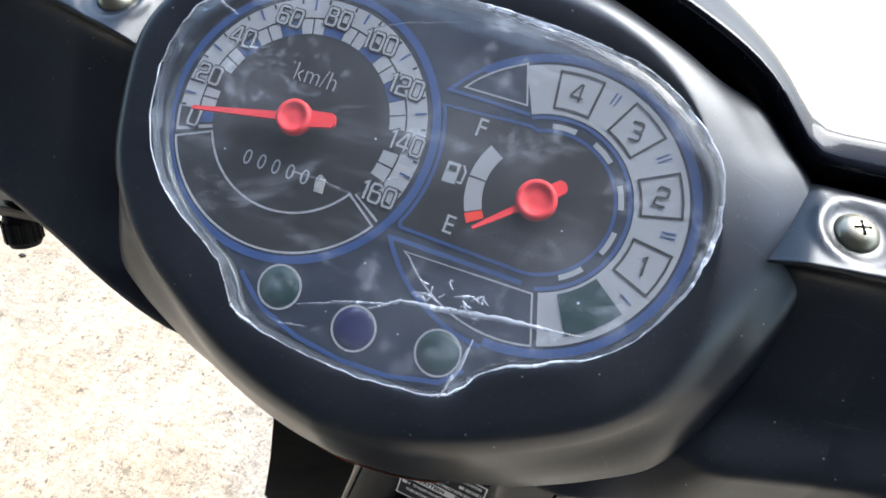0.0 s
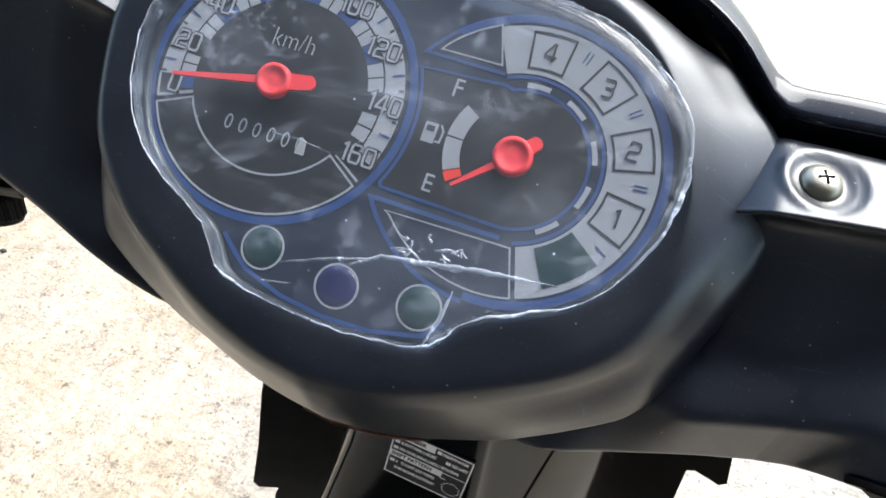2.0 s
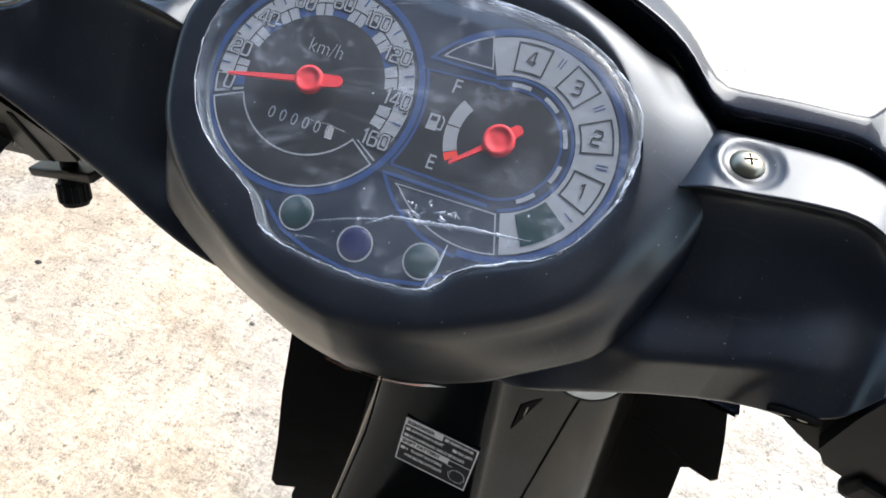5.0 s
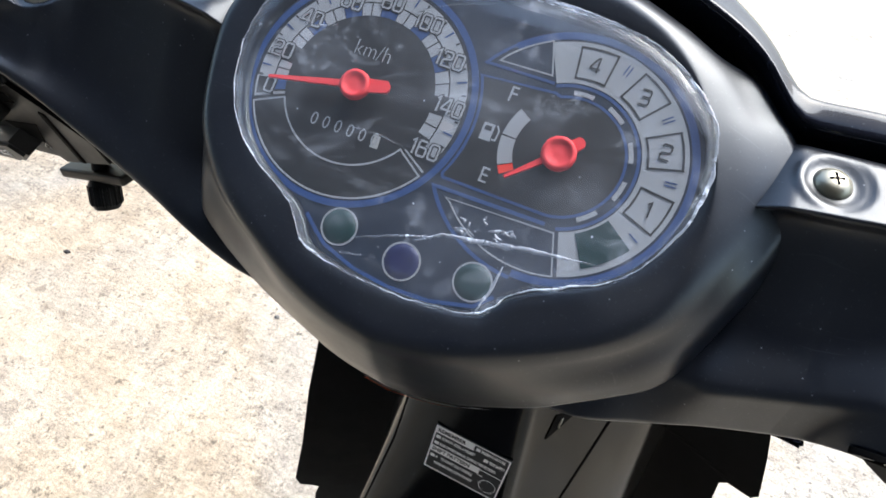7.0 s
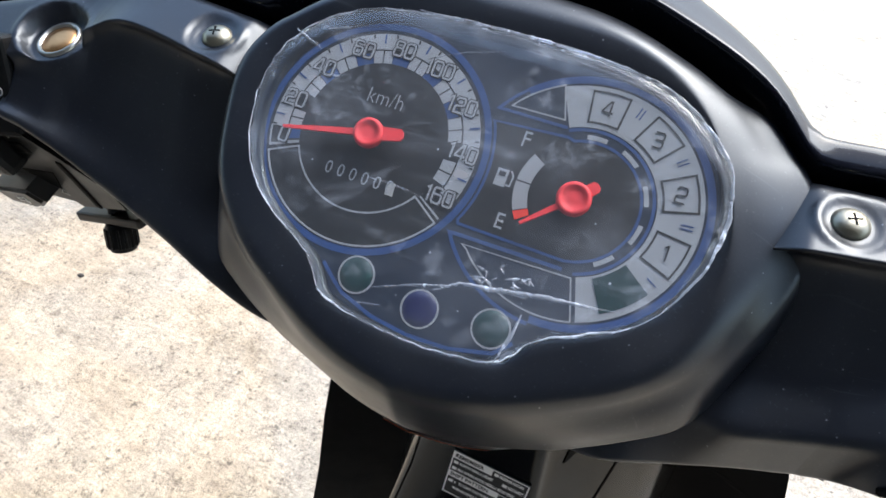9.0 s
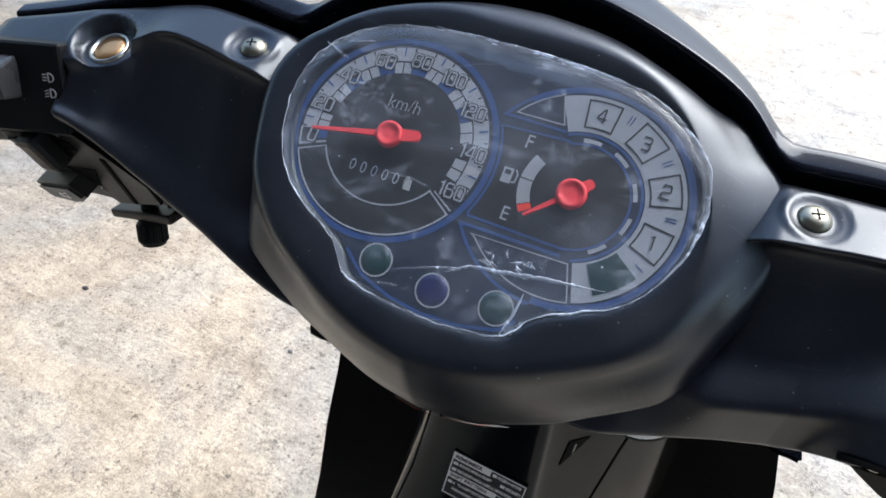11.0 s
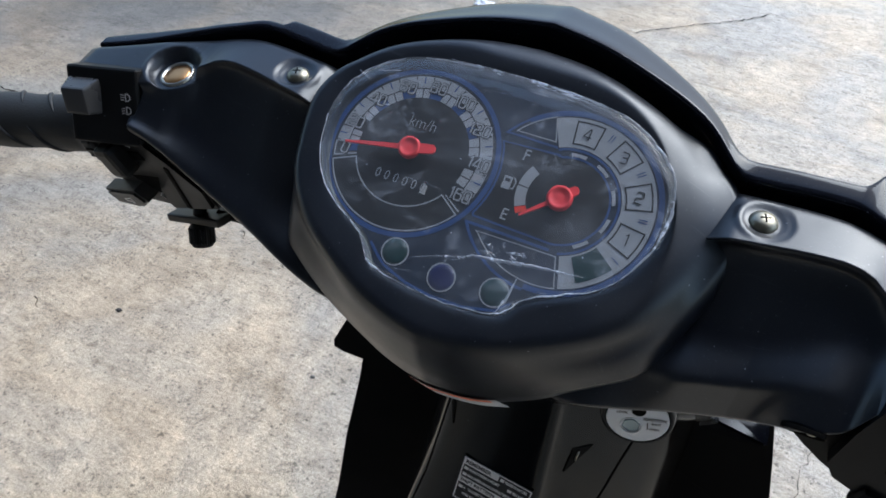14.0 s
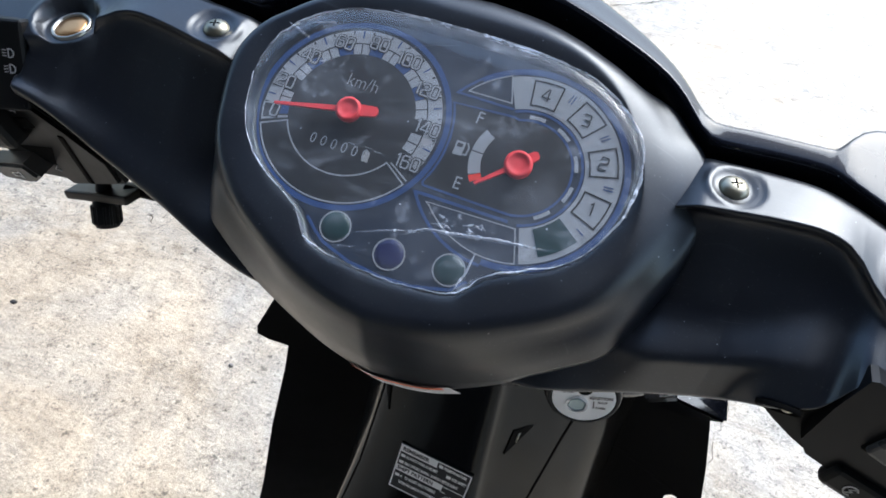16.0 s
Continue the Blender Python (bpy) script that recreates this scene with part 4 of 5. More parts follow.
ink("wedge_outline", stroke([(0.0218, 0.0368), (0.0008, 0.0368)] + arc(F, 0.0362, 146, 132, 4), 0.0009, 0, Z), blue_ink)
ink("wedge_outline", stroke([(0.0340, -0.0022), (0.0024, -0.0026)] + arc(F, 0.0372, -147, -92, 16), 0.0011, 0, Z), blue_ink)

# warning lamps
for (u, v), mt, lab in (((-0.0213, -0.0238), green_lens, "dark green warning lamp"), ((0.0002, -0.0265), blue_lens, "dark blue warning lamp"), ((0.0214, -0.0245), green_lens, "dark green warning lamp")):
    w = part("warning_lamp", lathe([(0.0052, 0.00015), (0.0050, 0.0004), (0.003, 0.0006), (0, 0.0007)], 32), mt, meter, lab, Matrix.Translation((u, v, 0)), smooth=True)
    part("lamp_ring", sector((0, 0), 0.0052, 0.0057, 0, 360, 0, 0.0003, 40), grey_ink, w, "pale printed ring")
edge = [(-0.0325, -0.0235), (-0.0275, -0.0275), (-0.0235, -0.0302), (-0.0125, -0.0335), (-0.0005, -0.0347), (0.0118, -0.0340), (0.0240, -0.0308), (0.0285, -0.0262)]
ink("lower_outline", stroke(edge, 0.0011, 0, Z), blue_ink, "blue outline below the warning lamps")


# lens and film
def shell(name, rings, mat, label, seed=None, rough=0.0):
    rnd = random.Random(seed or 0)
    rows = []
    for k, w in rings:
        row = []
        for i, (x, y) in enumerate(scaled(LENS, k)):
            j = rough * (1 if 0.9 < k else 0.0)
            row.append(Vector(((x + rnd.uniform(-j, j)) * MM, (y + rnd.uniform(-j, j)) * MM, (w + rnd.uniform(-j, j)) * MM)))
        rows.append(row)
    bm = grid(rows, close=True)
    return bm


def dense(outline, n):
    out = []
    for (x0, y0), (x1, y1) in zip(outline, outline[1:] + outline[:1]):
        for i in range(n):
            out.append((x0 + (x1 - x0) * i / n, y0 + (y1 - y0) * i / n))
    return out


LENS = dense(LENS, 3)
top_rings = [(0.955, 8.0), (0.9, 8.5), (0.75, 9.0), (0.5, 9.4), (0.25, 9.6), (0.03, 9.7)]
lens = part("lens", shell("lens", [(0.982, -2.5), (0.982, 5.5), (0.976, 7.0), (0.965, 7.7)] + top_rings, lens_clear, ""), lens_clear, meter, "clear domed plastic meter lens", smooth=True)
film = part("protective_film", shell("film", [(0.968, 8.4)] + [(k, w + 0.7) for k, w in top_rings], film_clear, ""), film_clear, meter, "scratched clear protective film", smooth=True)
rim = part("film_rim", shell("rim", [(1.000, 2.0), (0.999, 4.2), (0.996, 6.2), (0.988, 7.6), (0.968, 8.5)], film_edge, "", 5, 0.3), film_edge, meter, "crumpled milky film edge", smooth=True)
for o in (lens, film, rim):
    o.visible_shadow = False


def film_crease(points, width, seed):
    rnd = random.Random(seed)
    fine = []
    for (x0, y0), (x1, y1) in zip(points, points[1:]):
        n = max(2, int(math.hypot(x1 - x0, y1 - y0) / 1.2))
        fine += [(x0 + (x1 - x0) * i / n + rnd.uniform(-0.15, 0.15), y0 + (y1 - y0) * i / n + rnd.uniform(-0.15, 0.15)) for i in range(n)]
    fine.append(points[-1])
    bm = bmesh.new()
    rows = []
    n = len(fine)
    for i, (x, y) in enumerate(fine):
        q = Vector(fine[min(i + 1, n - 1)]) - Vector(fine[max(i - 1, 0)])
        nrm = Vector((-q.y, q.x)).normalized()
        w = width * (0.25 + 0.75 * math.sin(math.pi * (i + 0.4) / n)) * rnd.uniform(0.6, 1.1) / 2
        d = max(abs(x) / 70.0, abs(y - 12) / 47.0)
        h = 10.6 - 1.9 * min(1, d) ** 3
        rows.append([bm.verts.new(((x + nrm.x * s * w) * MM, (y + nrm.y * s * w) * MM, (h + z) * MM)) for s, z in ((-1, 0), (0, 0.5), (1, 0))])
    for a, b in zip(rows, rows[1:]):
        for i in range(2):
            bm.faces.new((a[i], a[i + 1], b[i + 1], b[i]))
    bmesh.ops.recalc_face_normals(bm, faces=bm.faces)
    o = part("film_crease", bm, fold_white if points[0][1] > 54 else crease_white, meter, "white crease in the film", smooth=True)
    o.visible_shadow = False
    return o


def film_fold():
    """The curled outer edge of the film: a thin uneven white line round the lens."""
    rnd = random.Random(11)
    ring = dense(scaled(LENS, 0.992), 2)
    n = len(ring)
    bm = bmesh.new()
    rows = []
    for i, (x, y) in enumerate(ring):
        a, b = Vector(ring[i - 1]), Vector(ring[(i + 1) % n])
        q = (b - a).normalized()
        nrm = Vector((-q.y, q.x))
        wide = (0.14 if y > 14 else 0.07) + (0.5 if y > 0 or x > 30 else 0.25) * max(0.0, noise.noise(Vector((x * 0.06, y * 0.06, 4.0))) + 0.15 + 0.25 * x / 70) + rnd.uniform(0, 0.12)
        calm = 0.35 if y > 40 else 1.0
        sway = calm * (0.6 * noise.noise(Vector((x * 0.2, y * 0.2, 1.0))) + rnd.uniform(-0.06, 0.06))
        z = 7.7 + 0.5 * noise.noise(Vector((x * 0.2, y * 0.2, 7.0)))
        rows.append([bm.verts.new(((x + nrm.x * (sway + k * wide)) * MM, (y + nrm.y * (sway + k * wide)) * MM, (z + lift) * MM)) for k, lift in ((-1, 0), (0, 0.35), (1, 0))])
    for i in range(n):
        a, b = rows[i], rows[(i + 1) % n]
        for k in range(2):
            bm.faces.new((a[k], a[k + 1], b[k + 1], b[k]))
    bmesh.ops.recalc_face_normals(bm, faces=bm.faces)
    o = part("film_fold", bm, fold_white, meter, "curled white edge of the film", smooth=True)
    o.visible_shadow = False
    return o


film_fold()
CREASES = [([(4, -20.7), (10.9, -16.1), (20.3, -14.7), (33, -12.1), (51, -9.4)], 1.5), ([(-12.6, -25.7), (0.2, -20.5), (9, -17.5)], 0.9), ([(-14.8, -31), (-8.2, -29.5)], 0.7), ([(26.4, -33), (28.5, -25), (29.2, -18.3)], 0.9),
           ([(-64.7, 39.4), (-59, 37), (-54.5, 35.4)], 1.1), ([(-54.9, 41.8), (-46, 45), (-38.6, 47)], 0.7), ([(-50.2, 28), (-46, 28.6), (-42.3, 30.3)], 0.7), ([(-8, 3), (-2, 9), (4, 13)], 0.6), ([(-25, 3), (-18, 3.5), (-9, 2.5)], 0.6),
           ([(12, -14), (16, -12.5), (19, -13.5)], 0.7), ([(22, -11), (26, -9.5), (28, -10.5)], 0.7), ([(20, 52.5), (32, 51.5), (44, 49)], 0.6), ([(-20, 42), (-12, 46), (0, 50)], 0.4), ([(-30, 55.2), (-14, 56), (4, 56.2), (20, 55.8), (34, 54.4), (46, 51.6), (56, 46.4), (63, 40)], 0.7), ([(-10, 54.6), (8, 54.8), (24, 54.2), (38, 52.4)], 0.4)]
for i, (pts, w) in enumerate(CREASES):
    film_crease(pts, w, i)
rnd = random.Random(23)
for i in range(11):
    x, y = rnd.uniform(9, 30), rnd.uniform(-15, -8.5)
    pts = [(x, y)]
    for _ in range(rnd.randint(1, 3)):
        x, y = x + rnd.uniform(-1.6, 2.2), y + rnd.uniform(-1.3, 1.3)
        pts.append((x, y))
    film_crease(pts, rnd.uniform(0.5, 1.3), 40 + i)

# ---- left switch block and grip ----
left = part("left_switch_housing", box((0.0370, 0.024, 0.036), 0.0022, 3), matt_black, bike, "matt black left switch housing", pose(-0.1865, -0.0245, 1.0675, -20, -5, 14), smooth=False)

def dim_switch():
    def t(bm):
        for v in bm.verts:
            if v.co.y < 0:
                v.co.x *= 0.72
                v.co.z *= 0.72
    b = part("dimmer_switch", box((0.0165, 0.010, 0.0170), 0.0012, 2, t), grey_key, left, "grey rocker headlight switch", pose(-0.0085, -0.0155, 0.0035, 12, 0, 0))
    return b


dim_switch()


def lamp_glyph(x, z, m):
    base = pose(x, -0.0121, z, 90, 0, 0)
    pts = [(0.0, -0.0016), (0.0006, -0.0016)] + arc((0.0006, 0), 0.0016, -90, 90, 8) + [(0.0, 0.0016)]
    o = part("beam_symbol", stroke(pts, 0.0005, 0, 0.0002, closed=True), dim_ink, left, "grey headlamp symbol", base)
    for k in (-0.0011, 0.0, 0.0011):
        part("beam_ray", stroke([(-0.0025, k - (0.0004 if m else 0)), (-0.0008, k)], 0.0004, 0, 0.0002), dim_ink, o)


lamp_glyph(0.0122, 0.0050, 0)
lamp_glyph(0.0122, -0.0010, 1)


LOWER = left.matrix_basis.inverted() @ pose(0, -0.035, 1.053, 106.2, 0, 0)      # the lower block's face looks back and down


def bevelled(points, depth, bevel):
    """An outline given in millimetres, with thickness and rounded front edges."""
    bm = prism(flat(points), 0.0, depth)
    front = [e for e in bm.edges if all(v.co.z > depth * 0.7 for v in e.verts) and len(e.link_faces) == 2 and abs(e.calc_face_angle(0)) > 0.4]
    bmesh.ops.bevel(bm, geom=front, offset=bevel, segments=2, affect="EDGES")
    return bm


def on_lower(name, bm, mat, x, y, z=0.0, turn=0.0, label="", parent=None):
    return part(name, bm, mat, parent or left, label, LOWER @ Matrix.Translation((x * MM, y * MM, z * MM)) @ Matrix.Rotation(radians(turn), 4, "Z"))


on_lower("lower_housing", bevelled([(-213, -10), (-166, 8), (-152, -2), (-136, -16), (-134, -30), (-167, -46), (-170, -43.5), (-188, -48), (-199, -39), (-206, -30), (-209, -17)], 0.030, 0.0018), matt_black, 0, 0, -30)
on_lower("turn_signal_switch", box((0.0135, 0.0185, 0.011), 0.0030, 2), matt_black, -184, -9, 4, 18, "black sliding turn signal switch")
on_lower("switch_slot", box((0.0130, 0.0060, 0.0016), 0.0006, 1), slot_dark, -175, -7, -0.3, 19)
on_lower("turn_symbol", stroke([(-0.0022, 0.0), (-0.0006, 0.0018), (-0.0006, 0.0008), (0.0016, 0.0008), (0.0016, -0.0008), (-0.0006, -0.0008), (-0.0006, -0.0018)], 0.0004, 0, 0.0002, closed=True), dim_ink, -176, 0.2, 0.1, 198, "grey arrow symbol")
on_lower("guard_mark", stroke([(-0.0016, -0.0014), (0.0018, -0.0014), (0.0008, 0.0020)], 0.0004, 0, 0.0002, closed=True), dim_ink, -171.5, -35, 0.1, 0, "small grey three-cornered mark")
on_lower("horn_recess", prism(flat([(-188, -27), (-166, -19), (-171, -33), (-180, -31)]), -0.0005, 0.0003), slot_dark, 0, 0)
horn = on_lower("horn_button", bevelled([(-207, -39), (-181, -28.5), (-173.5, -34), (-180.5, -41), (-199, -46)], 0.009, 0.0014), horn_grey, 0, 0, 0, 0, "dark grey horn button")
part("horn_symbol", stroke([(-0.003, 0.0009), (0.0008, 0.0009), (0.003, 0.0019), (0.003, -0.0019), (0.0008, -0.0009), (-0.003, -0.0009)], 0.0005, 0, 0.0002, closed=True), white_ink, horn, "pale horn symbol", Matrix.Translation((-0.1875, -0.0372, 0.0091)) @ Matrix.Rotation(radians(20), 4, "Z"))
on_lower("housing_groove", box((0.0040, 0.0310, 0.002), 0.0008, 1), slot_dark, -154.5, -22, -0.4, 3)


def on_left(bm, name, mat, x, y, z, label="", rx=0, ry=0, rz=0):
    return part(name, bm, mat, left, label, left.matrix_basis.inverted() @ pose(x, y, z, rx, ry, rz))


def choke():
    plate = on_left(box((0.039, 0.016, 0.0045), 0.0012, 2), "lever_bracket", dark_metal, -0.1600, -0.0120, 1.0020, "black steel choke bracket", -6, -16, 0)
    bm = lathe([(0.0035, 0.014), (0.0038, 0.0), (0.0056, -0.002), (0.0064, -0.005), (0.0064, -0.012), (0.0054, -0.0145), (0, -0.015)], 28)
    k = on_left(bm, "choke_knob", matt_black, -0.1590, -0.0150, 1.0010, "ribbed black choke knob", -20, -14, 0)
    for i in range(14):
        a = 2 * math.pi * i / 14
        part("knob_rib", box((0.0010, 0.0012, 0.009), 0.0003, 1), matt_black, k, "", Matrix.Translation((0.0064 * math.cos(a), 0.0064 * math.sin(a), -0.0082)) @ Matrix.Rotation(a, 4, "Z"))
    return plate


choke()
part("control_cable", tube([(-0.150, -0.010, 1.0060), (-0.128, -0.006, 1.006), (-0.105, -0.002, 1.004), (-0.085, 0.004, 1.000), (-0.075, 0.016, 0.996), (-0.06, 0.05, 0.98)], 0.0028, 10), matt_black, bike, "black sheathed control cable", smooth=True)


def grip(side):
    a, b = Vector((side * 0.205, -0.018, 1.0460)), Vector((side * 0.345, -0.052, 1.0245))
    d = (b - a)
    m = frame_at(a, d, (0, 0, 1))
    L = d.length
    prof = [(0.011, 0.0), (0.0172, 0.0), (0.0178, 0.0015), (0.0178, 0.006), (0.0156, 0.0085), (0.0144, 0.012)]
    prof += [(0.0144 + 0.0004 * math.sin(i * 0.7), 0.014 + i * (L - 0.022) / 30) for i in range(31)]
    prof += [(0.0168, L - 0.006), (0.0168, L - 0.001), (0.010, L), (0, L)]
    o = part("grip", lathe(prof, 36), rubber, bike, "black rubber handlebar grip with wavy relief", m, smooth=True)
    for i in range(24):
        t = 2 * math.pi * i / 24
        part("collar_rib", box((0.0012, 0.0016, 0.0045), 0.0004, 1), rubber, o, "", Matrix.Rotation(t, 4, "Z") @ Matrix.Translation((0.0180, 0, 0.0038)))
    for j in range(5):
        for k in range(3):
            pts = []
            for i in range(9):
                s = i / 8
                th = 2 * math.pi * k / 3 + j * 0.5 + (s - 0.5) * 1.7
                r = 0.0142 + 0.0004 * math.sin(math.pi * s)
                pts.append((r * math.cos(th), r * math.sin(th), 0.022 + j * 0.023 + 0.018 * s))
            part("grip_ridge", tube(pts, 0.0010, 6, [0.0002 + 0.0011 * math.sin(math.pi * i / 8) for i in range(9)]), rubber, o, "", smooth=True)
    return o


grip(-1)

# ---- right switch block ----
def right_block():
    out = [(0.128, 1.047), (0.138, 1.039), (0.147, 1.033), (0.156, 1.0285), (0.163, 1.0250), (0.172, 1.0225), (0.182, 1.0200), (0.190, 1.0160), (0.198, 1.0150), (0.206, 1.0190), (0.209, 1.030), (0.208, 1.052), (0.154, 1.0745), (0.148, 1.060), (0.140, 1.053)]
    bm = prism(out, 0.0, 0.030)
    rim_edges = [e for e in bm.edges if all(v.co.z > 0.027 for v in e.verts) and len(e.link_faces) == 2 and abs(e.calc_face_angle(0)) > 0.5]
    bmesh.ops.bevel(bm, geom=rim_edges, offset=0.0025, segments=2, affect="EDGES")
    return part("right_switch_housing", bm, matt_black, bike, "matt black right switch housing", pose(0, -0.0065, 0, 90, 0, 0), smooth=False)


right = right_block()


def on_right(name, bm, mat, x, z, out=0.0, turn=0.0, label="", parent=None):
    """x, z of the world on the block's rider-facing side; out: metres proud of it."""
    return part(name, bm, mat, parent or right, label, Matrix.Translation((x, z, 0.034 + out)) @ Matrix.Rotation(radians(turn), 4, "Z"))


plate_out = [(0.1482, 1.0600), (0.1462, 1.0420), (0.1500, 1.0365), (0.1840, 1.0240), (0.2030, 1.0300), (0.2030, 1.0540), (0.1535, 1.0762), (0.1515, 1.0755)]
on_right("switch_plate", prism(plate_out, -0.006, 0.0012), gloss_plate, 0, 0, 0.0, 0, "smooth black switch plate")
on_right("switch_well", box((0.026, 0.012, 0.003), 0.0008, 1), slot_dark, 0.1755, 1.0490, 0.0006, -22)
on_right("slide_key", box((0.0085, 0.0100, 0.007), 0.0012, 2), grey_key, 0.1680, 1.0525, 0.0005, -22, "grey sliding light switch")
on_right("slide_key", box((0.0100, 0.0090, 0.007), 0.0012, 2), grey_key, 0.1805, 1.0475, 0.0005, -22, "grey sliding light switch")
sunsym = on_right("light_symbol", sector((0, 0), 0.0012, 0.0017, 0, 360, 0, 0.0002, 16), dim_ink, 0.1642, 1.0672, 0.0013, -22, "grey lamp symbol")
for i in range(8):
    a = math.pi * i / 4
    part("light_ray", stroke([(0.0021 * math.cos(a), 0.0021 * math.sin(a)), (0.0030 * math.cos(a), 0.0030 * math.sin(a))], 0.0005, 0, 0.0002), dim_ink, sunsym)
for x, z, r in ((0.1712, 1.0655, 0.0010), (0.1733, 1.0645, 0.0012), (0.1795, 1.0635, 0.0008)):
    on_right("position_mark", sector((0, 0), 0.0, r, 0, 360, 0, 0.0002, 10), dim_ink, x, z, 0.0013)
on_right("start_button", box((0.024, 0.010, 0.006), 0.002, 2), matt_black, 0.1700, 1.0300, 0.001, -17, "black starter button")
st = on_right("start_symbol", sector((0, 0), 0.0019, 0.0025, 30, 300, 0, 0.0002, 16), dim_ink, 0.1672, 1.0306, 0.0042, -17, "grey starter symbol")
part("start_bolt", stroke([(0.0010, 0.0020), (-0.0006, 0.0002), (0.0006, -0.0002), (-0.0010, -0.0020)], 0.0005, 0, 0.0002), dim_ink, st)
# hole for the lower cover screw
hole = part("screw_pocket", lathe([(0.0072, -0.0014), (0.0071, 0.0002), (0.0068, 0.0004), (0.0062, -0.0004), (0, -0.0008)], 32, 0.36), slot_dark, bike, "dark oval screw pocket under the cover", frame_at((0.1345, -0.0426, 1.0524), (0.0, -0.87, -0.49), (1, 0, 0.26)), smooth=True)
part("pocket_screw", lathe([(0.0017, -0.001), (0.0017, 0.0002), (0.0012, 0.0005), (0, 0.0006)], 20), steel, hole, "small zinc screw", Matrix.Translation((0.0025, 0, -0.0004)), smooth=True)

# ---- stem cover, leg shield, key plate ----
SHIELD_L = [(0.30, -0.176), (0.40, -0.172), (0.418, -0.168), (0.426, -0.186), (0.44, -0.190), (0.52, -0.180), (0.616, -0.171), (0.70, -0.160), (0.731, -0.157), (0.740, -0.172), (0.748, -0.180), (0.757, -0.180), (0.79, -0.167), (0.822, -0.155), (0.87, -0.136), (0.93, -0.112)]
SHIELD_R = [(0.30, 0.196), (0.40, 0.192), (0.52, 0.194), (0.616, 0.190), (0.70, 0.184), (0.735, 0.180), (0.742, 0.184), (0.748, 0.199), (0.756, 0.202), (0.79, 0.193), (0.822, 0.183), (0.87, 0.167), (0.93, 0.140)]


def leg_shield():
    zs = sorted({*np.linspace(0.30, 0.93, 64).round(4).tolist(), *[z for z, _ in SHIELD_L], *[z for z, _ in SHIELD_R]})

    def sheet(off):
        rows = []
        for z in zs:
            a, b = spline(SHIELD_L, z), spline(SHIELD_R, z)
            c = 0.012
            row = []
            for i in range(33):
                x = a + (b - a) * i / 32
                k = (x - c) / 0.19
                y = 0.128 + 0.055 * (1 - k * k) + 0.10 * (z - 0.75) * 0.3 + off
                row.append((x, y, z))
            rows.append(row)
        return rows
    f, bk = sheet(0.0), sheet(0.003)
    loops = [fr + br[::-1] for fr, br in zip(f, bk)]
    bm = grid(loops, close=True)
    bm.verts.ensure_lookup_table()
    bmesh.ops.recalc_face_normals(bm, faces=bm.faces)
    return part("leg_shield", bm, shield_black, bike, "deep black plastic leg shield with stepped wing edges", smooth=False)


leg_shield()


def stem_section(z):
    """Cross-section of the stem cover at height z, left to right."""
    y0 = 0.0690 + 0.20 * (z - 0.774)
    cl = spline([(0.30, -0.105), (0.59, -0.075), (0.76, -0.044), (0.84, -0.038), (0.97, -0.030)], z)
    cr = spline([(0.30, 0.075), (0.60, 0.054), (0.69, 0.050), (0.835, 0.042), (0.97, 0.036)], z)
    ol = spline([(0.30, -0.106), (0.575, -0.082), (0.795, -0.068), (0.89, -0.055), (0.97, -0.045)], z)
    orr = spline([(0.30, 0.150), (0.60, 0.135), (0.82, 0.128), (0.91, 0.118), (0.97, 0.09)], z)
    pts = [(ol - 0.004, y0 + 0.110), (ol, y0 + 0.060), (ol + 0.010, y0 + 0.030), (cl - 0.006, y0 + 0.010), (cl, y0 + 0.004), (cl + 0.012, y0), (-0.010, y0 - 0.003), (0.030, y0 - 0.003), (cr - 0.003, y0 - 0.0018),
           (cr, y0 + 0.004), (cr + 0.020, y0 + 0.020), (cr * 0.45 + orr * 0.55, y0 + 0.040), (orr, y0 + 0.075), (orr + 0.004, y0 + 0.115)]
    return [Vector((x, y, z)) for x, y in pts]


def stem_cover():
    zs = np.linspace(0.30, 0.955, 50)
    rows = [chaikin(stem_section(float(z)), 2) for z in zs]
    bm = grid(rows)
    bmesh.ops.recalc_face_normals(bm, faces=bm.faces)
    o = part("stem_cover", bm, stem_black, bike, "glossy black moulded steering stem cover", smooth=True)
    return o


stem = stem_cover()


def stem_y(x, z):
    sec = chaikin(stem_section(z), 2)
    return float(np.interp(x, [p.x for p in sec], [p.y for p in sec]))


def seam(points, r):
    pts = []
    for (x0, z0), (x1, z1) in zip(points, points[1:]):
        for i in range(12):
            x, z = x0 + (x1 - x0) * i / 12, z0 + (z1 - z0) * i / 12
            pts.append((x, stem_y(x, z) - 0.0002, z))
    return part("panel_seam", tube(pts, r, 6), slot_dark, stem, "dark joint between panels", smooth=True)


seam([(-0.040, 0.93), (-0.041, 0.83), (-0.050, 0.73), (-0.080, 0.56), (-0.100, 0.36)], 0.0008)
seam([(0.097, 0.842), (0.088, 0.79), (0.078, 0.715), (0.066, 0.60), (0.06, 0.45)], 0.0009)


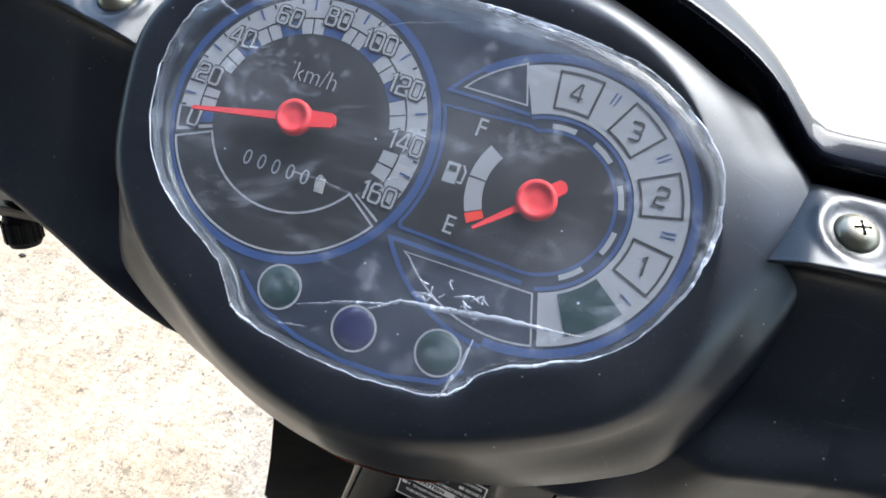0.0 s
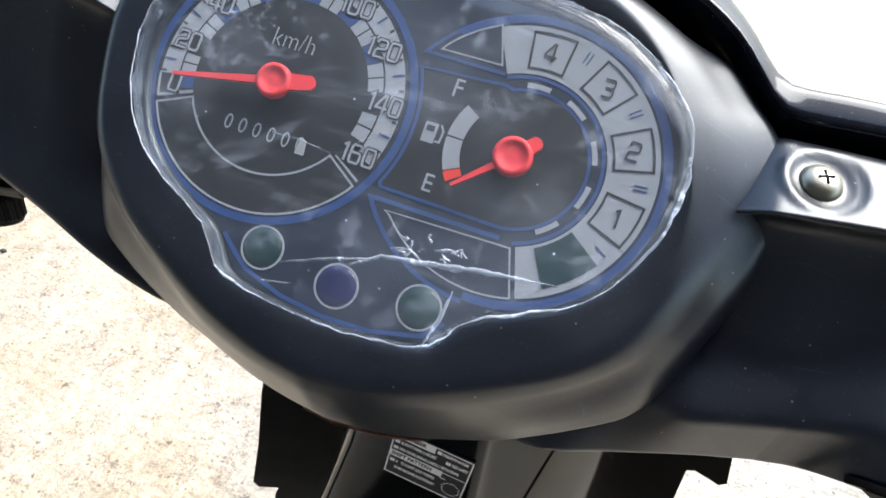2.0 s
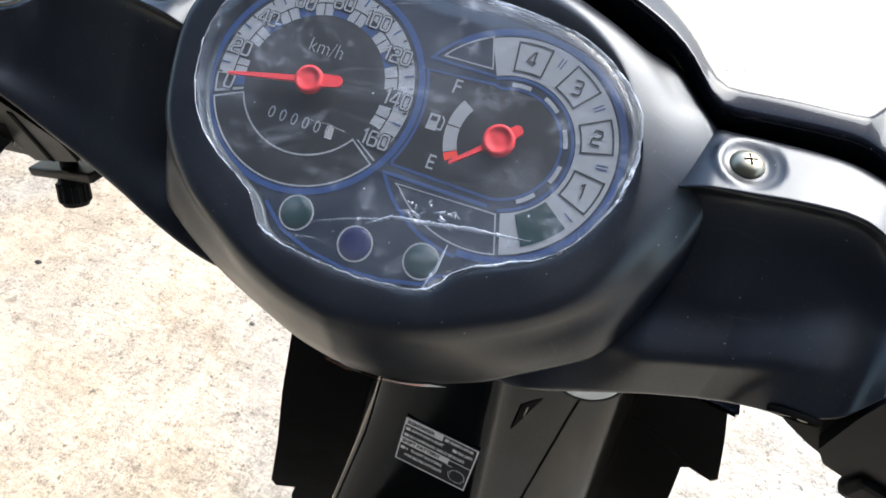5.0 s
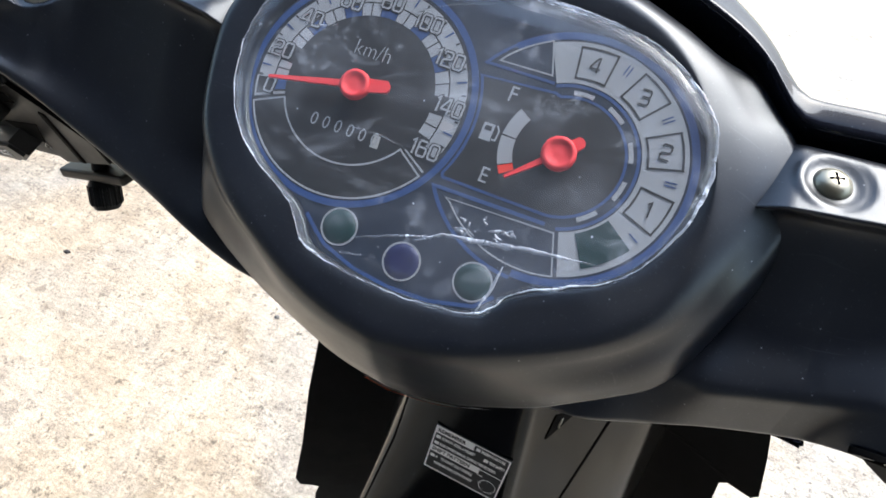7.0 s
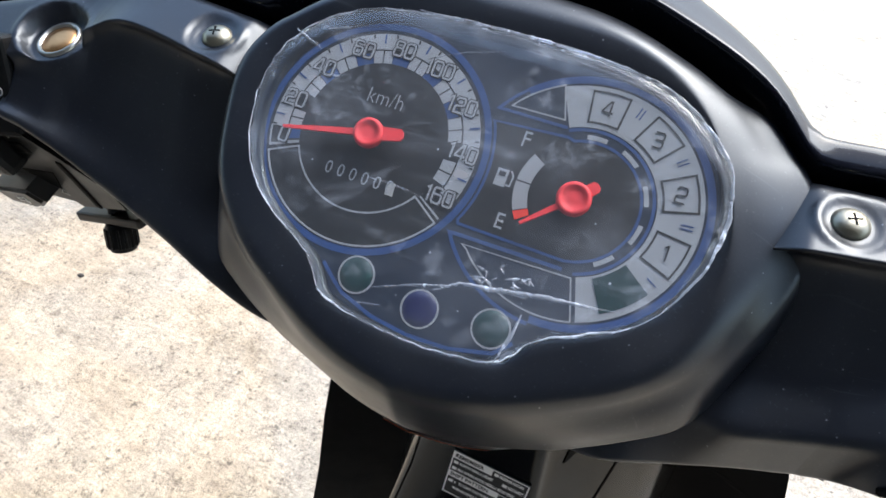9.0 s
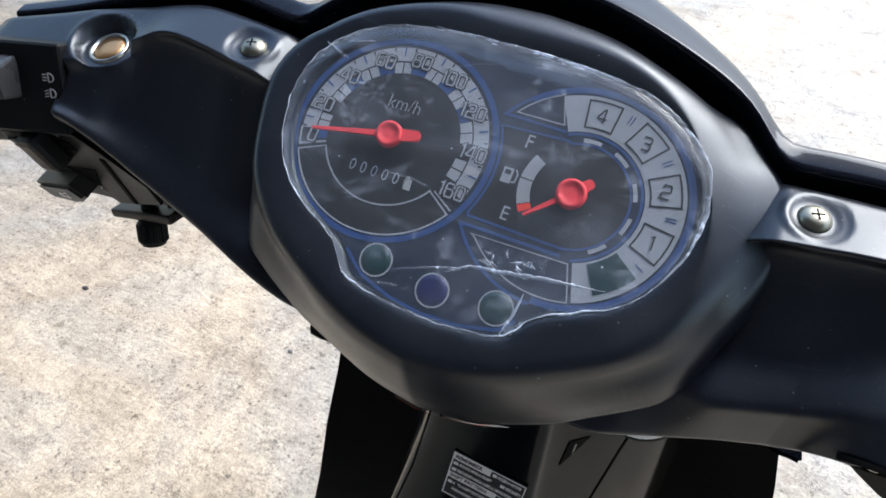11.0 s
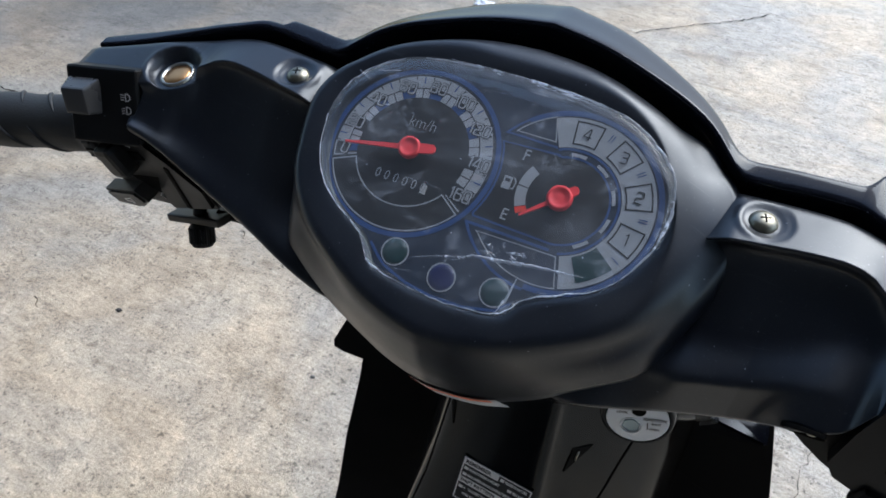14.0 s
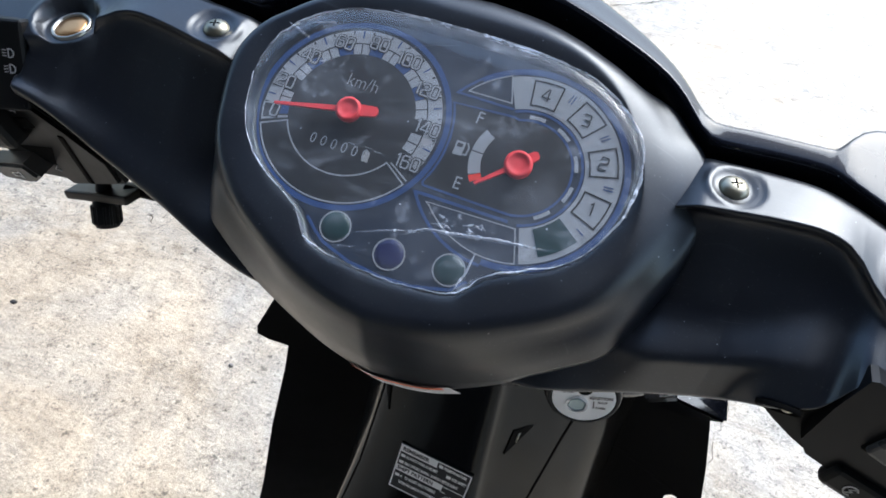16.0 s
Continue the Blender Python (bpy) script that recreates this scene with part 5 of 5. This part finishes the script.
def neck():
    """Rounded shroud between the handlebar cover and the stem cover."""
    rows = []
    for z, rx, ry, cx, cy in ((1.00, 0.040, 0.016, 0.006, 0.034), (0.975, 0.046, 0.024, 0.006, 0.036), (0.955, 0.050, 0.030, 0.006, 0.042), (0.93, 0.054, 0.032, 0.006, 0.058), (0.90, 0.058, 0.028, 0.006, 0.082), (0.86, 0.050, 0.020, 0.006, 0.096)):
        rows.append([Vector((cx + rx * math.cos(t), cy - ry * math.sin(t) ** 1.0, z)) for t in np.linspace(-0.3, math.pi + 0.3, 40)])
    bm = grid(chaikin_rows(rows))
    bmesh.ops.recalc_face_normals(bm, faces=bm.faces)
    return part("stem_shroud", bm, stem_black, bike, "black rounded shroud below the handlebar cover", smooth=True)


def chaikin_rows(rows):
    cols = [chaikin([r[i] for r in rows], 2) for i in range(len(rows[0]))]
    return [[c[j] for c in cols] for j in range(len(cols[0]))]


neck()


def under_lip(x, t):
    """A place on the turned-under lip below the meter, t from its edge downwards."""
    return under_edge(x * 1000) + LIP * t + Vector((0, -0.0006, -0.0004))


def caution_sticker():
    holder = new("caution_sticker")
    holder.parent = bike
    tagged(holder, "white sticker with an orange band on the lower lip")

    def sheet(x0, x1, t0, t1, off, mat, name):
        rows = []
        for j in range(5):
            t = t0 + (t1 - t0) * j / 4
            rows.append([under_lip(x0 + (x1 - x0) * i / 12 + 0.004 * t, t) + Vector((0, -off, -off * 0.5)) for i in range(13)])
        bm = grid(rows)
        bmesh.ops.recalc_face_normals(bm, faces=bm.faces)
        return part(name, bm, mat, holder, "", smooth=True)
    sheet(-0.010, 0.030, 0.16, 1.0, 0.0, paper, "sticker_sheet")
    sheet(-0.010, 0.0275, 0.18, 0.36, 0.0004, orange_ink, "orange_band")
    for k in range(4):
        sheet(0.002, 0.0265 - 0.003 * (k % 2), 0.46 + 0.12 * k, 0.45 + 0.12 * k, 0.0004, dim_ink, "text_bar")


caution_sticker()


# key plate on its boss
KEY_N = Vector((0.20, -0.97, 0.10)).normalized()
KEY_AT = Vector((0.0870, 0.0580, 0.9050))
key_m = frame_at(KEY_AT, KEY_N, (1, 0.2, 0.2))
boss = part("key_boss", lathe([(0.030, -0.050), (0.027, -0.026), (0.0232, -0.008), (0.0212, -0.001), (0.0198, 0.0004), (0.0186, -0.0006), (0, -0.0008)], 44), stem_black, bike, "rounded black boss of the ignition lock", key_m, smooth=True)
lock = bmesh.new()
bmesh.ops.create_uvsphere(lock, u_segments=40, v_segments=24, radius=1.0)
for v in lock.verts:
    v.co = Vector((0.076 + v.co.x * (0.066 if v.co.x < 0 else 0.058), 0.094 + v.co.y * 0.030, 0.918 + v.co.z * 0.040))
part("lock_shroud", lock, stem_black, bike, "smooth black web between stem and ignition lock", smooth=True)
plate = part("ignition_plate", lathe([(0.0178, -0.0008), (0.0180, 0.0003), (0.0176, 0.0006), (0, 0.0006)], 44), alloy, boss, "round silver ignition plate with lettering")


def on_plate(name, bm, mat, u, v, z=0.0007, label="", rot=0):
    o = part(name, bm, mat, boss, label, Matrix.Translation((u, v, z)) @ Matrix.Rotation(radians(rot), 4, "Z"))
    return o


on_plate("key_hole", lathe([(0.0042, 0), (0.0042, 0.0003), (0.0039, 0.0004), (0.0036, 0.0002), (0, 0.0002)], 28), slot_dark, 0.0005, 0.0075)
on_plate("shutter_ring", lathe([(0.0066, 0), (0.0066, 0.0006), (0.0060, 0.0008), (0.0056, 0.0004)], 32), alloy, -0.0035, -0.0050)
on_plate("key_shutter", lathe([(0.0056, 0), (0.0050, 0.0004), (0.0042, 0.0001), (0, -0.0001)], 6), key_metal, -0.0035, -0.0050, label="blue-grey metal key shutter", rot=15)
letters("plate_text", "IGNITION", 0.0031, black_ink, boss, Matrix.Translation((0.0098, 0.0012, 0.0008)), width=0.95, grow=0.00008)
letters("plate_text", "SHUT", 0.0022, black_ink, boss, Matrix.Translation((0.0108, -0.0022, 0.0008)), grow=0.00007)
letters("plate_text", "OPEN", 0.0022, black_ink, boss, Matrix.Translation((0.0098, -0.0066, 0.0008)), grow=0.00007)
letters("plate_text", "LOCK", 0.0024, black_ink, boss, Matrix.Translation((-0.0090, 0.0050, 0.0008)), grow=0.00007)
letters("plate_text", "OFF", 0.0022, black_ink, boss, Matrix.Translation((-0.0038, 0.0128, 0.0008)), grow=0.00007)
letters("plate_text", "ON", 0.0022, black_ink, boss, Matrix.Translation((0.0036, 0.0132, 0.0008)), grow=0.00007)
part("plate_arrow", stroke([(0.0058, -0.0015), (0.0058, -0.0070)], 0.0006, 0.0006, 0.0008), black_ink, boss)
part("plate_arrow", stroke([(-0.0062, 0.0095), (-0.0055, 0.0070)], 0.0006, 0.0006, 0.0008), black_ink, boss)

# reminder label on the stem cover


def reminder_label():
    lean = (stem_y(0.036, 0.750) - stem_y(-0.019, 0.750)) / 0.055
    m = frame_at((0.0088, (stem_y(0.036, 0.750) + stem_y(-0.019, 0.750)) / 2 - 0.0016, 0.7508), Vector((lean, -1, 0.20)), (1, lean, -0.06))
    W, H = 0.0575, 0.0475
    lab = part("reminder_label", prism([(-W / 2, -H / 2), (W / 2, -H / 2), (W / 2, H / 2), (-W / 2, H / 2)], -0.0010, 0.0), black_ink, stem, "black reminder label with white border and lettering", m)
    z0, z1 = 0.0, 0.0001
    inner = [(-W / 2 + 0.001, -H / 2 + 0.001), (W / 2 - 0.001, -H / 2 + 0.001), (W / 2 - 0.001, H / 2 - 0.001), (-W / 2 + 0.001, H / 2 - 0.001)]
    part("label_border", stroke(inner, 0.0010, z0, z1, closed=True), white_ink, stem, "", m)

    def bar(x0, x1, y0, y1, mt=white_ink, z=z1):
        part("label_bar", prism([(x0, y0), (x1, y0), (x1, y1), (x0, y1)], z - 0.0001, z), mt, stem, "", m)

    def words(s, x, y, size, width=0.8, mt=white_ink, z=z1):
        letters("label_text", s, size, mt, stem, m @ Matrix.Translation((x, y, z)), width=width, align="LEFT", thick=0.00003, grow=size * 0.034)
    bar(-W / 2 + 0.001, 0.0015, 0.0160, 0.0225)
    words("REMEMBER", -W / 2 + 0.0025, 0.0192, 0.0052, 0.84, black_ink, z1 + 0.00005)
    bar(0.0030, 0.0062, 0.0175, 0.0205)
    words("PRESERVE NATURE", 0.0070, 0.0188, 0.0038, 0.56)
    bar(-W / 2 + 0.0025, -W / 2 + 0.0060, 0.0108, 0.0138)
    words("ALWAYS WEAR A HELMET", -W / 2 + 0.0068, 0.0122, 0.0040, 0.54)
    bar(0.0105, 0.0140, 0.0108, 0.0138)
    words("RIDE SAFETY", 0.0148, 0.0122, 0.0040, 0.50)
    bar(-W / 2 + 0.0025, -W / 2 + 0.0060, 0.0042, 0.0072)
    words("READ OWNER'S MANUAL CAREFULLY BEFORE RIDING", -W / 2 + 0.0068, 0.0057, 0.0040, 0.44)
    bar(-W / 2 + 0.001, 0.0105, -0.0040, 0.0022)
    bar(0.0105, W / 2 - 0.001, 0.0008, 0.0014)
    words("SHIFT PATTERN", -W / 2 + 0.0025, -0.0009, 0.0052, 0.80, black_ink, z1 + 0.00005)
    bar(-W / 2 + 0.0025, -W / 2 + 0.0060, -0.0100, -0.0070)
    words("4", -W / 2 + 0.0068, -0.0086, 0.0040, 0.7)
    words("TO N.SHIFT ONLY POSSIBLE", -W / 2 + 0.0105, -0.0086, 0.0040, 0.50)
    words("WHEN MACHINE IS STATIONARY", -W / 2 + 0.0068, -0.0150, 0.0040, 0.50)
    bar(0.0098, 0.0140, -0.0050, -0.0044)
    c = (0.0195, -0.0125)
    for k in range(5):
        part("shift_arc", stroke(arc(c, 0.0062, 100 - 72 * k - 12, 100 - 72 * k - 58, 6), 0.0004, z0, z1), white_ink, stem, "", m)
    for ch, a in (("4", 100), ("3", 28), ("2", -44), ("1", -116), ("N", 172)):
        letters("label_text", ch, 0.0030, white_ink, stem, m @ Matrix.Translation((c[0] + 0.0062 * math.cos(radians(a)), c[1] + 0.0062 * math.sin(radians(a)), z1)), width=0.9, thick=0.00003)


reminder_label()


# triangular hook pocket beside the label
def pocket(tri):
    bm = bmesh.new()
    top = [bm.verts.new((x, stem_y(x, z) - 0.0012, z)) for x, z in tri]
    back = [bm.verts.new((x, stem_y(x, z) + 0.006, z)) for x, z in tri]
    bm.faces.new(top)
    for i in range(3):
        bm.faces.new((top[i], top[(i + 1) % 3], back[(i + 1) % 3], back[i]))
    bmesh.ops.recalc_face_normals(bm, faces=bm.faces)
    p = part("hook_pocket", bm, slot_dark, stem, "dark three-cornered hook pocket")
    return p


pocket([(0.0550, 0.809), (0.0665, 0.811), (0.0535, 0.787)])
pocket([(-0.0400, 0.813), (-0.0370, 0.819), (-0.0345, 0.795)])
part("bag_hook", tube([(0.0590, stem_y(0.059, 0.806) - 0.001, 0.8065), (0.0588, stem_y(0.0588, 0.802) - 0.002, 0.802), (0.0585, stem_y(0.0585, 0.798) - 0.001, 0.798)], 0.0008, 8), steel, stem, "small bright hook", smooth=True)

# corner of the front panel below the right arm
def panel_corner():
    bm = bmesh.new()
    v = [bm.verts.new(p) for p in [(0.112, 0.012, 0.994), (0.137, 0.018, 0.997), (0.138, -0.005, 0.996), (0.116, -0.001, 0.9945), (0.112, 0.060, 0.930), (0.137, 0.062, 0.930), (0.138, 0.050, 0.930), (0.116, 0.050, 0.930)]]
    for f in ((0, 1, 2, 3), (4, 7, 6, 5), (0, 4, 5, 1), (1, 5, 6, 2), (2, 6, 7, 3), (3, 7, 4, 0)):
        bm.faces.new([v[i] for i in f])
    bmesh.ops.recalc_face_normals(bm, faces=bm.faces)
    bmesh.ops.bevel(bm, geom=list(bm.edges), offset=0.0015, segments=2, affect="EDGES")
    return part("panel_corner", bm, gloss_black, bike, "glossy black corner of the front panel")


panel_corner()

# ---- unseen seat and body, added behind the leg space to darken reflections ----
def lofted(name, rows, mat, label):
    out = []
    for y, half, z0, z1 in rows:
        out.append([Vector((half * math.copysign(abs(math.cos(t)) ** 0.6, math.cos(t)), y, (z0 + z1) / 2 + (z1 - z0) / 2 * math.copysign(abs(math.sin(t)) ** 0.6, math.sin(t)))) for t in np.linspace(0, 2 * math.pi, 29)[:-1]])
    cols = [chaikin([r[i] for r in out], 2) for i in range(28)]
    bm = grid([[c[j] for c in cols] for j in range(len(cols[0]))], close=True)
    bm.verts.ensure_lookup_table()
    bm.faces.new(bm.verts[:28])
    bm.faces.new(bm.verts[-28:])
    bmesh.ops.recalc_face_normals(bm, faces=bm.faces)
    return part(name, bm, mat, bike, label, smooth=True)


lofted("seat", [(-0.36, 0.03, 0.70, 0.73), (-0.38, 0.085, 0.68, 0.765), (-0.55, 0.115, 0.68, 0.775), (-0.78, 0.130, 0.69, 0.775), (-0.92, 0.125, 0.70, 0.805), (-1.08, 0.10, 0.72, 0.810), (-1.11, 0.05, 0.74, 0.79)], rubber, "unseen black vinyl seat, added to darken reflections")
lofted("frame_tunnel", [(0.10, 0.070, 0.20, 0.42), (0.05, 0.150, 0.18, 0.40), (-0.05, 0.170, 0.18, 0.38), (-0.20, 0.170, 0.18, 0.38), (-0.36, 0.140, 0.22, 0.46), (-0.44, 0.070, 0.30, 0.50)], stem_black, "unseen black plastic cover over the frame tube, widened to darken reflections")
lofted("body_panel", [(-0.33, 0.04, 0.32, 0.60), (-0.36, 0.085, 0.30, 0.69), (-0.60, 0.105, 0.36, 0.70), (-0.90, 0.120, 0.48, 0.71), (-1.12, 0.09, 0.60, 0.73), (-1.22, 0.04, 0.66, 0.72)], gloss_black, "unseen glossy black body panel under the seat, added to darken reflections")

# ---- fork and front wheel, behind the leg shield ----
def front_end():
    for s in (-1, 1):
        part("fork_leg", tube([(s * 0.075, 0.16, 0.86), (s * 0.075, 0.30, 0.55), (s * 0.075, 0.41, 0.285)], 0.017, 14), dark_metal, bike, "", smooth=True)
    wheel = new("front_wheel")
    wheel.parent = bike
    wheel.matrix_basis = pose(0, 0.41, 0.285, 0, 90, 0)
    tyre = [(0.245 + 0.036 * math.cos(t) + 0.004, 0.036 * math.sin(t)) for t in np.linspace(-math.pi, math.pi, 25)]
    part("tyre", lathe(tyre, 56), rubber, wheel, "black rubber tyre", smooth=True)
    part("rim", lathe([(0.222, -0.022), (0.214, -0.020), (0.206, 0.0), (0.214, 0.020), (0.222, 0.022), (0.218, 0.0), (0.222, -0.022)], 56), dark_metal, wheel, smooth=True)
    part("hub", lathe([(0, -0.06), (0.04, -0.06), (0.045, -0.02), (0.045, 0.02), (0.04, 0.06), (0, 0.06)], 28), dark_metal, wheel, smooth=True)
    for i in range(5):
        a = 2 * math.pi * i / 5
        part("spoke", tube([(0.04 * math.cos(a), 0.04 * math.sin(a), 0), (0.214 * math.cos(a), 0.214 * math.sin(a), 0)], 0.012, 10), dark_metal, wheel, smooth=True)


front_end()

# ---- cracks in the concrete ----
crack([(-2.5, 1.00), (-2.1, 1.06), (-1.826, 1.083), (-1.70, 1.10), (-1.62, 1.112), (-1.463, 1.135), (-1.30, 1.15)], 0.0055, 3)
crack([(0.39, 1.32), (0.406, 1.206), (0.422, 1.085), (0.431, 1.01), (0.461, 0.944), (0.441, 0.866), (0.43, 0.78)], 0.0008, 4)


def plastic_scrap(x, y, size):
    """A crumpled scrap of thin white plastic lying on the yard."""
    bm = bmesh.new()
    bmesh.ops.create_icosphere(bm, subdivisions=3, radius=1.0)
    for v in bm.verts:
        n = noise.noise(v.co * 2.1) * 0.45 + noise.noise(v.co * 5.3) * 0.28
        v.co = v.co * (0.75 + n)
        v.co = Vector((v.co.x * size, v.co.y * size * 0.7, max(0.002, (v.co.z * 0.5 + 0.35) * size * 0.6)))
    me = bpy.data.meshes.new("plastic_scrap")
    bm.to_mesh(me)
    bm.free()
    me.materials.append(paper)
    ob = new("plastic_scrap", me)
    ob.location = (x, y, 0.0)
    return tagged(ob, "crumpled scrap of white plastic lying on concrete", "litter")



def pebble(x, y, size, mat, label, seed):
    bm = bmesh.new()
    bmesh.ops.create_icosphere(bm, subdivisions=2, radius=1.0)
    for v in bm.verts:
        k = 0.85 + 0.35 * noise.noise(v.co * 1.4 + Vector((seed, 0, 0)))
        v.co = Vector((v.co.x * k * size, v.co.y * k * size * 0.75, max(-0.3, v.co.z * k) * size * 0.5 + size * 0.15))
    me = bpy.data.meshes.new("pebble")
    bm.to_mesh(me)
    bm.free()
    me.materials.append(mat)
    ob = new("pebble", me)
    ob.location = (x, y, 0.0)
    return tagged(ob, label, "pebble", "stones on the yard")


def twig(x0, y0, x1, y1, r):
    a, b = Vector((x0, y0, r)), Vector((x1, y1, r))
    side = Vector((y0 - y1, x1 - x0, 0)) * 0.12
    bm = tube([a, a.lerp(b, 0.35) + side, a.lerp(b, 0.7) - side * 0.4, b], r, 6, [r, r * 0.9, r * 0.75, r * 0.4])
    me = bpy.data.meshes.new("twig")
    bm.to_mesh(me)
    bm.free()
    me.materials.append(bark)
    return tagged(new("twig", me), "thin dry brown twig lying on concrete", "twig", "twigs on the yard")


bark = material("dry bark", (0.06, 0.045, 0.03), 0.8, spec=0.2)
grey_stone = material("grey stone", (0.16, 0.15, 0.14), 0.85, spec=0.2)
dark_stone = material("dark stone", (0.05, 0.047, 0.045), 0.85, spec=0.2)
plastic_scrap(-1.13, 2.70, 0.06)
pebble(-0.562, 0.559, 0.007, grey_stone, "small grey pebble lying on pale concrete", 1.0)
pebble(-1.069, 0.494, 0.009, dark_stone, "dark stone chip lying on pale concrete", 5.0)
pebble(-1.296, 0.955, 0.010, dark_stone, "dark stone chip lying on pale concrete", 9.0)
twig(-1.013, 0.874, -0.988, 0.847, 0.0016)
twig(-1.270, 0.427, -1.235, 0.405, 0.0016)
crack([(-0.46, 2.83), (-0.374, 2.939), (-0.252, 3.082), (-0.14, 3.20), (-0.034, 3.32), (0.04, 3.45)], 0.004, 6)
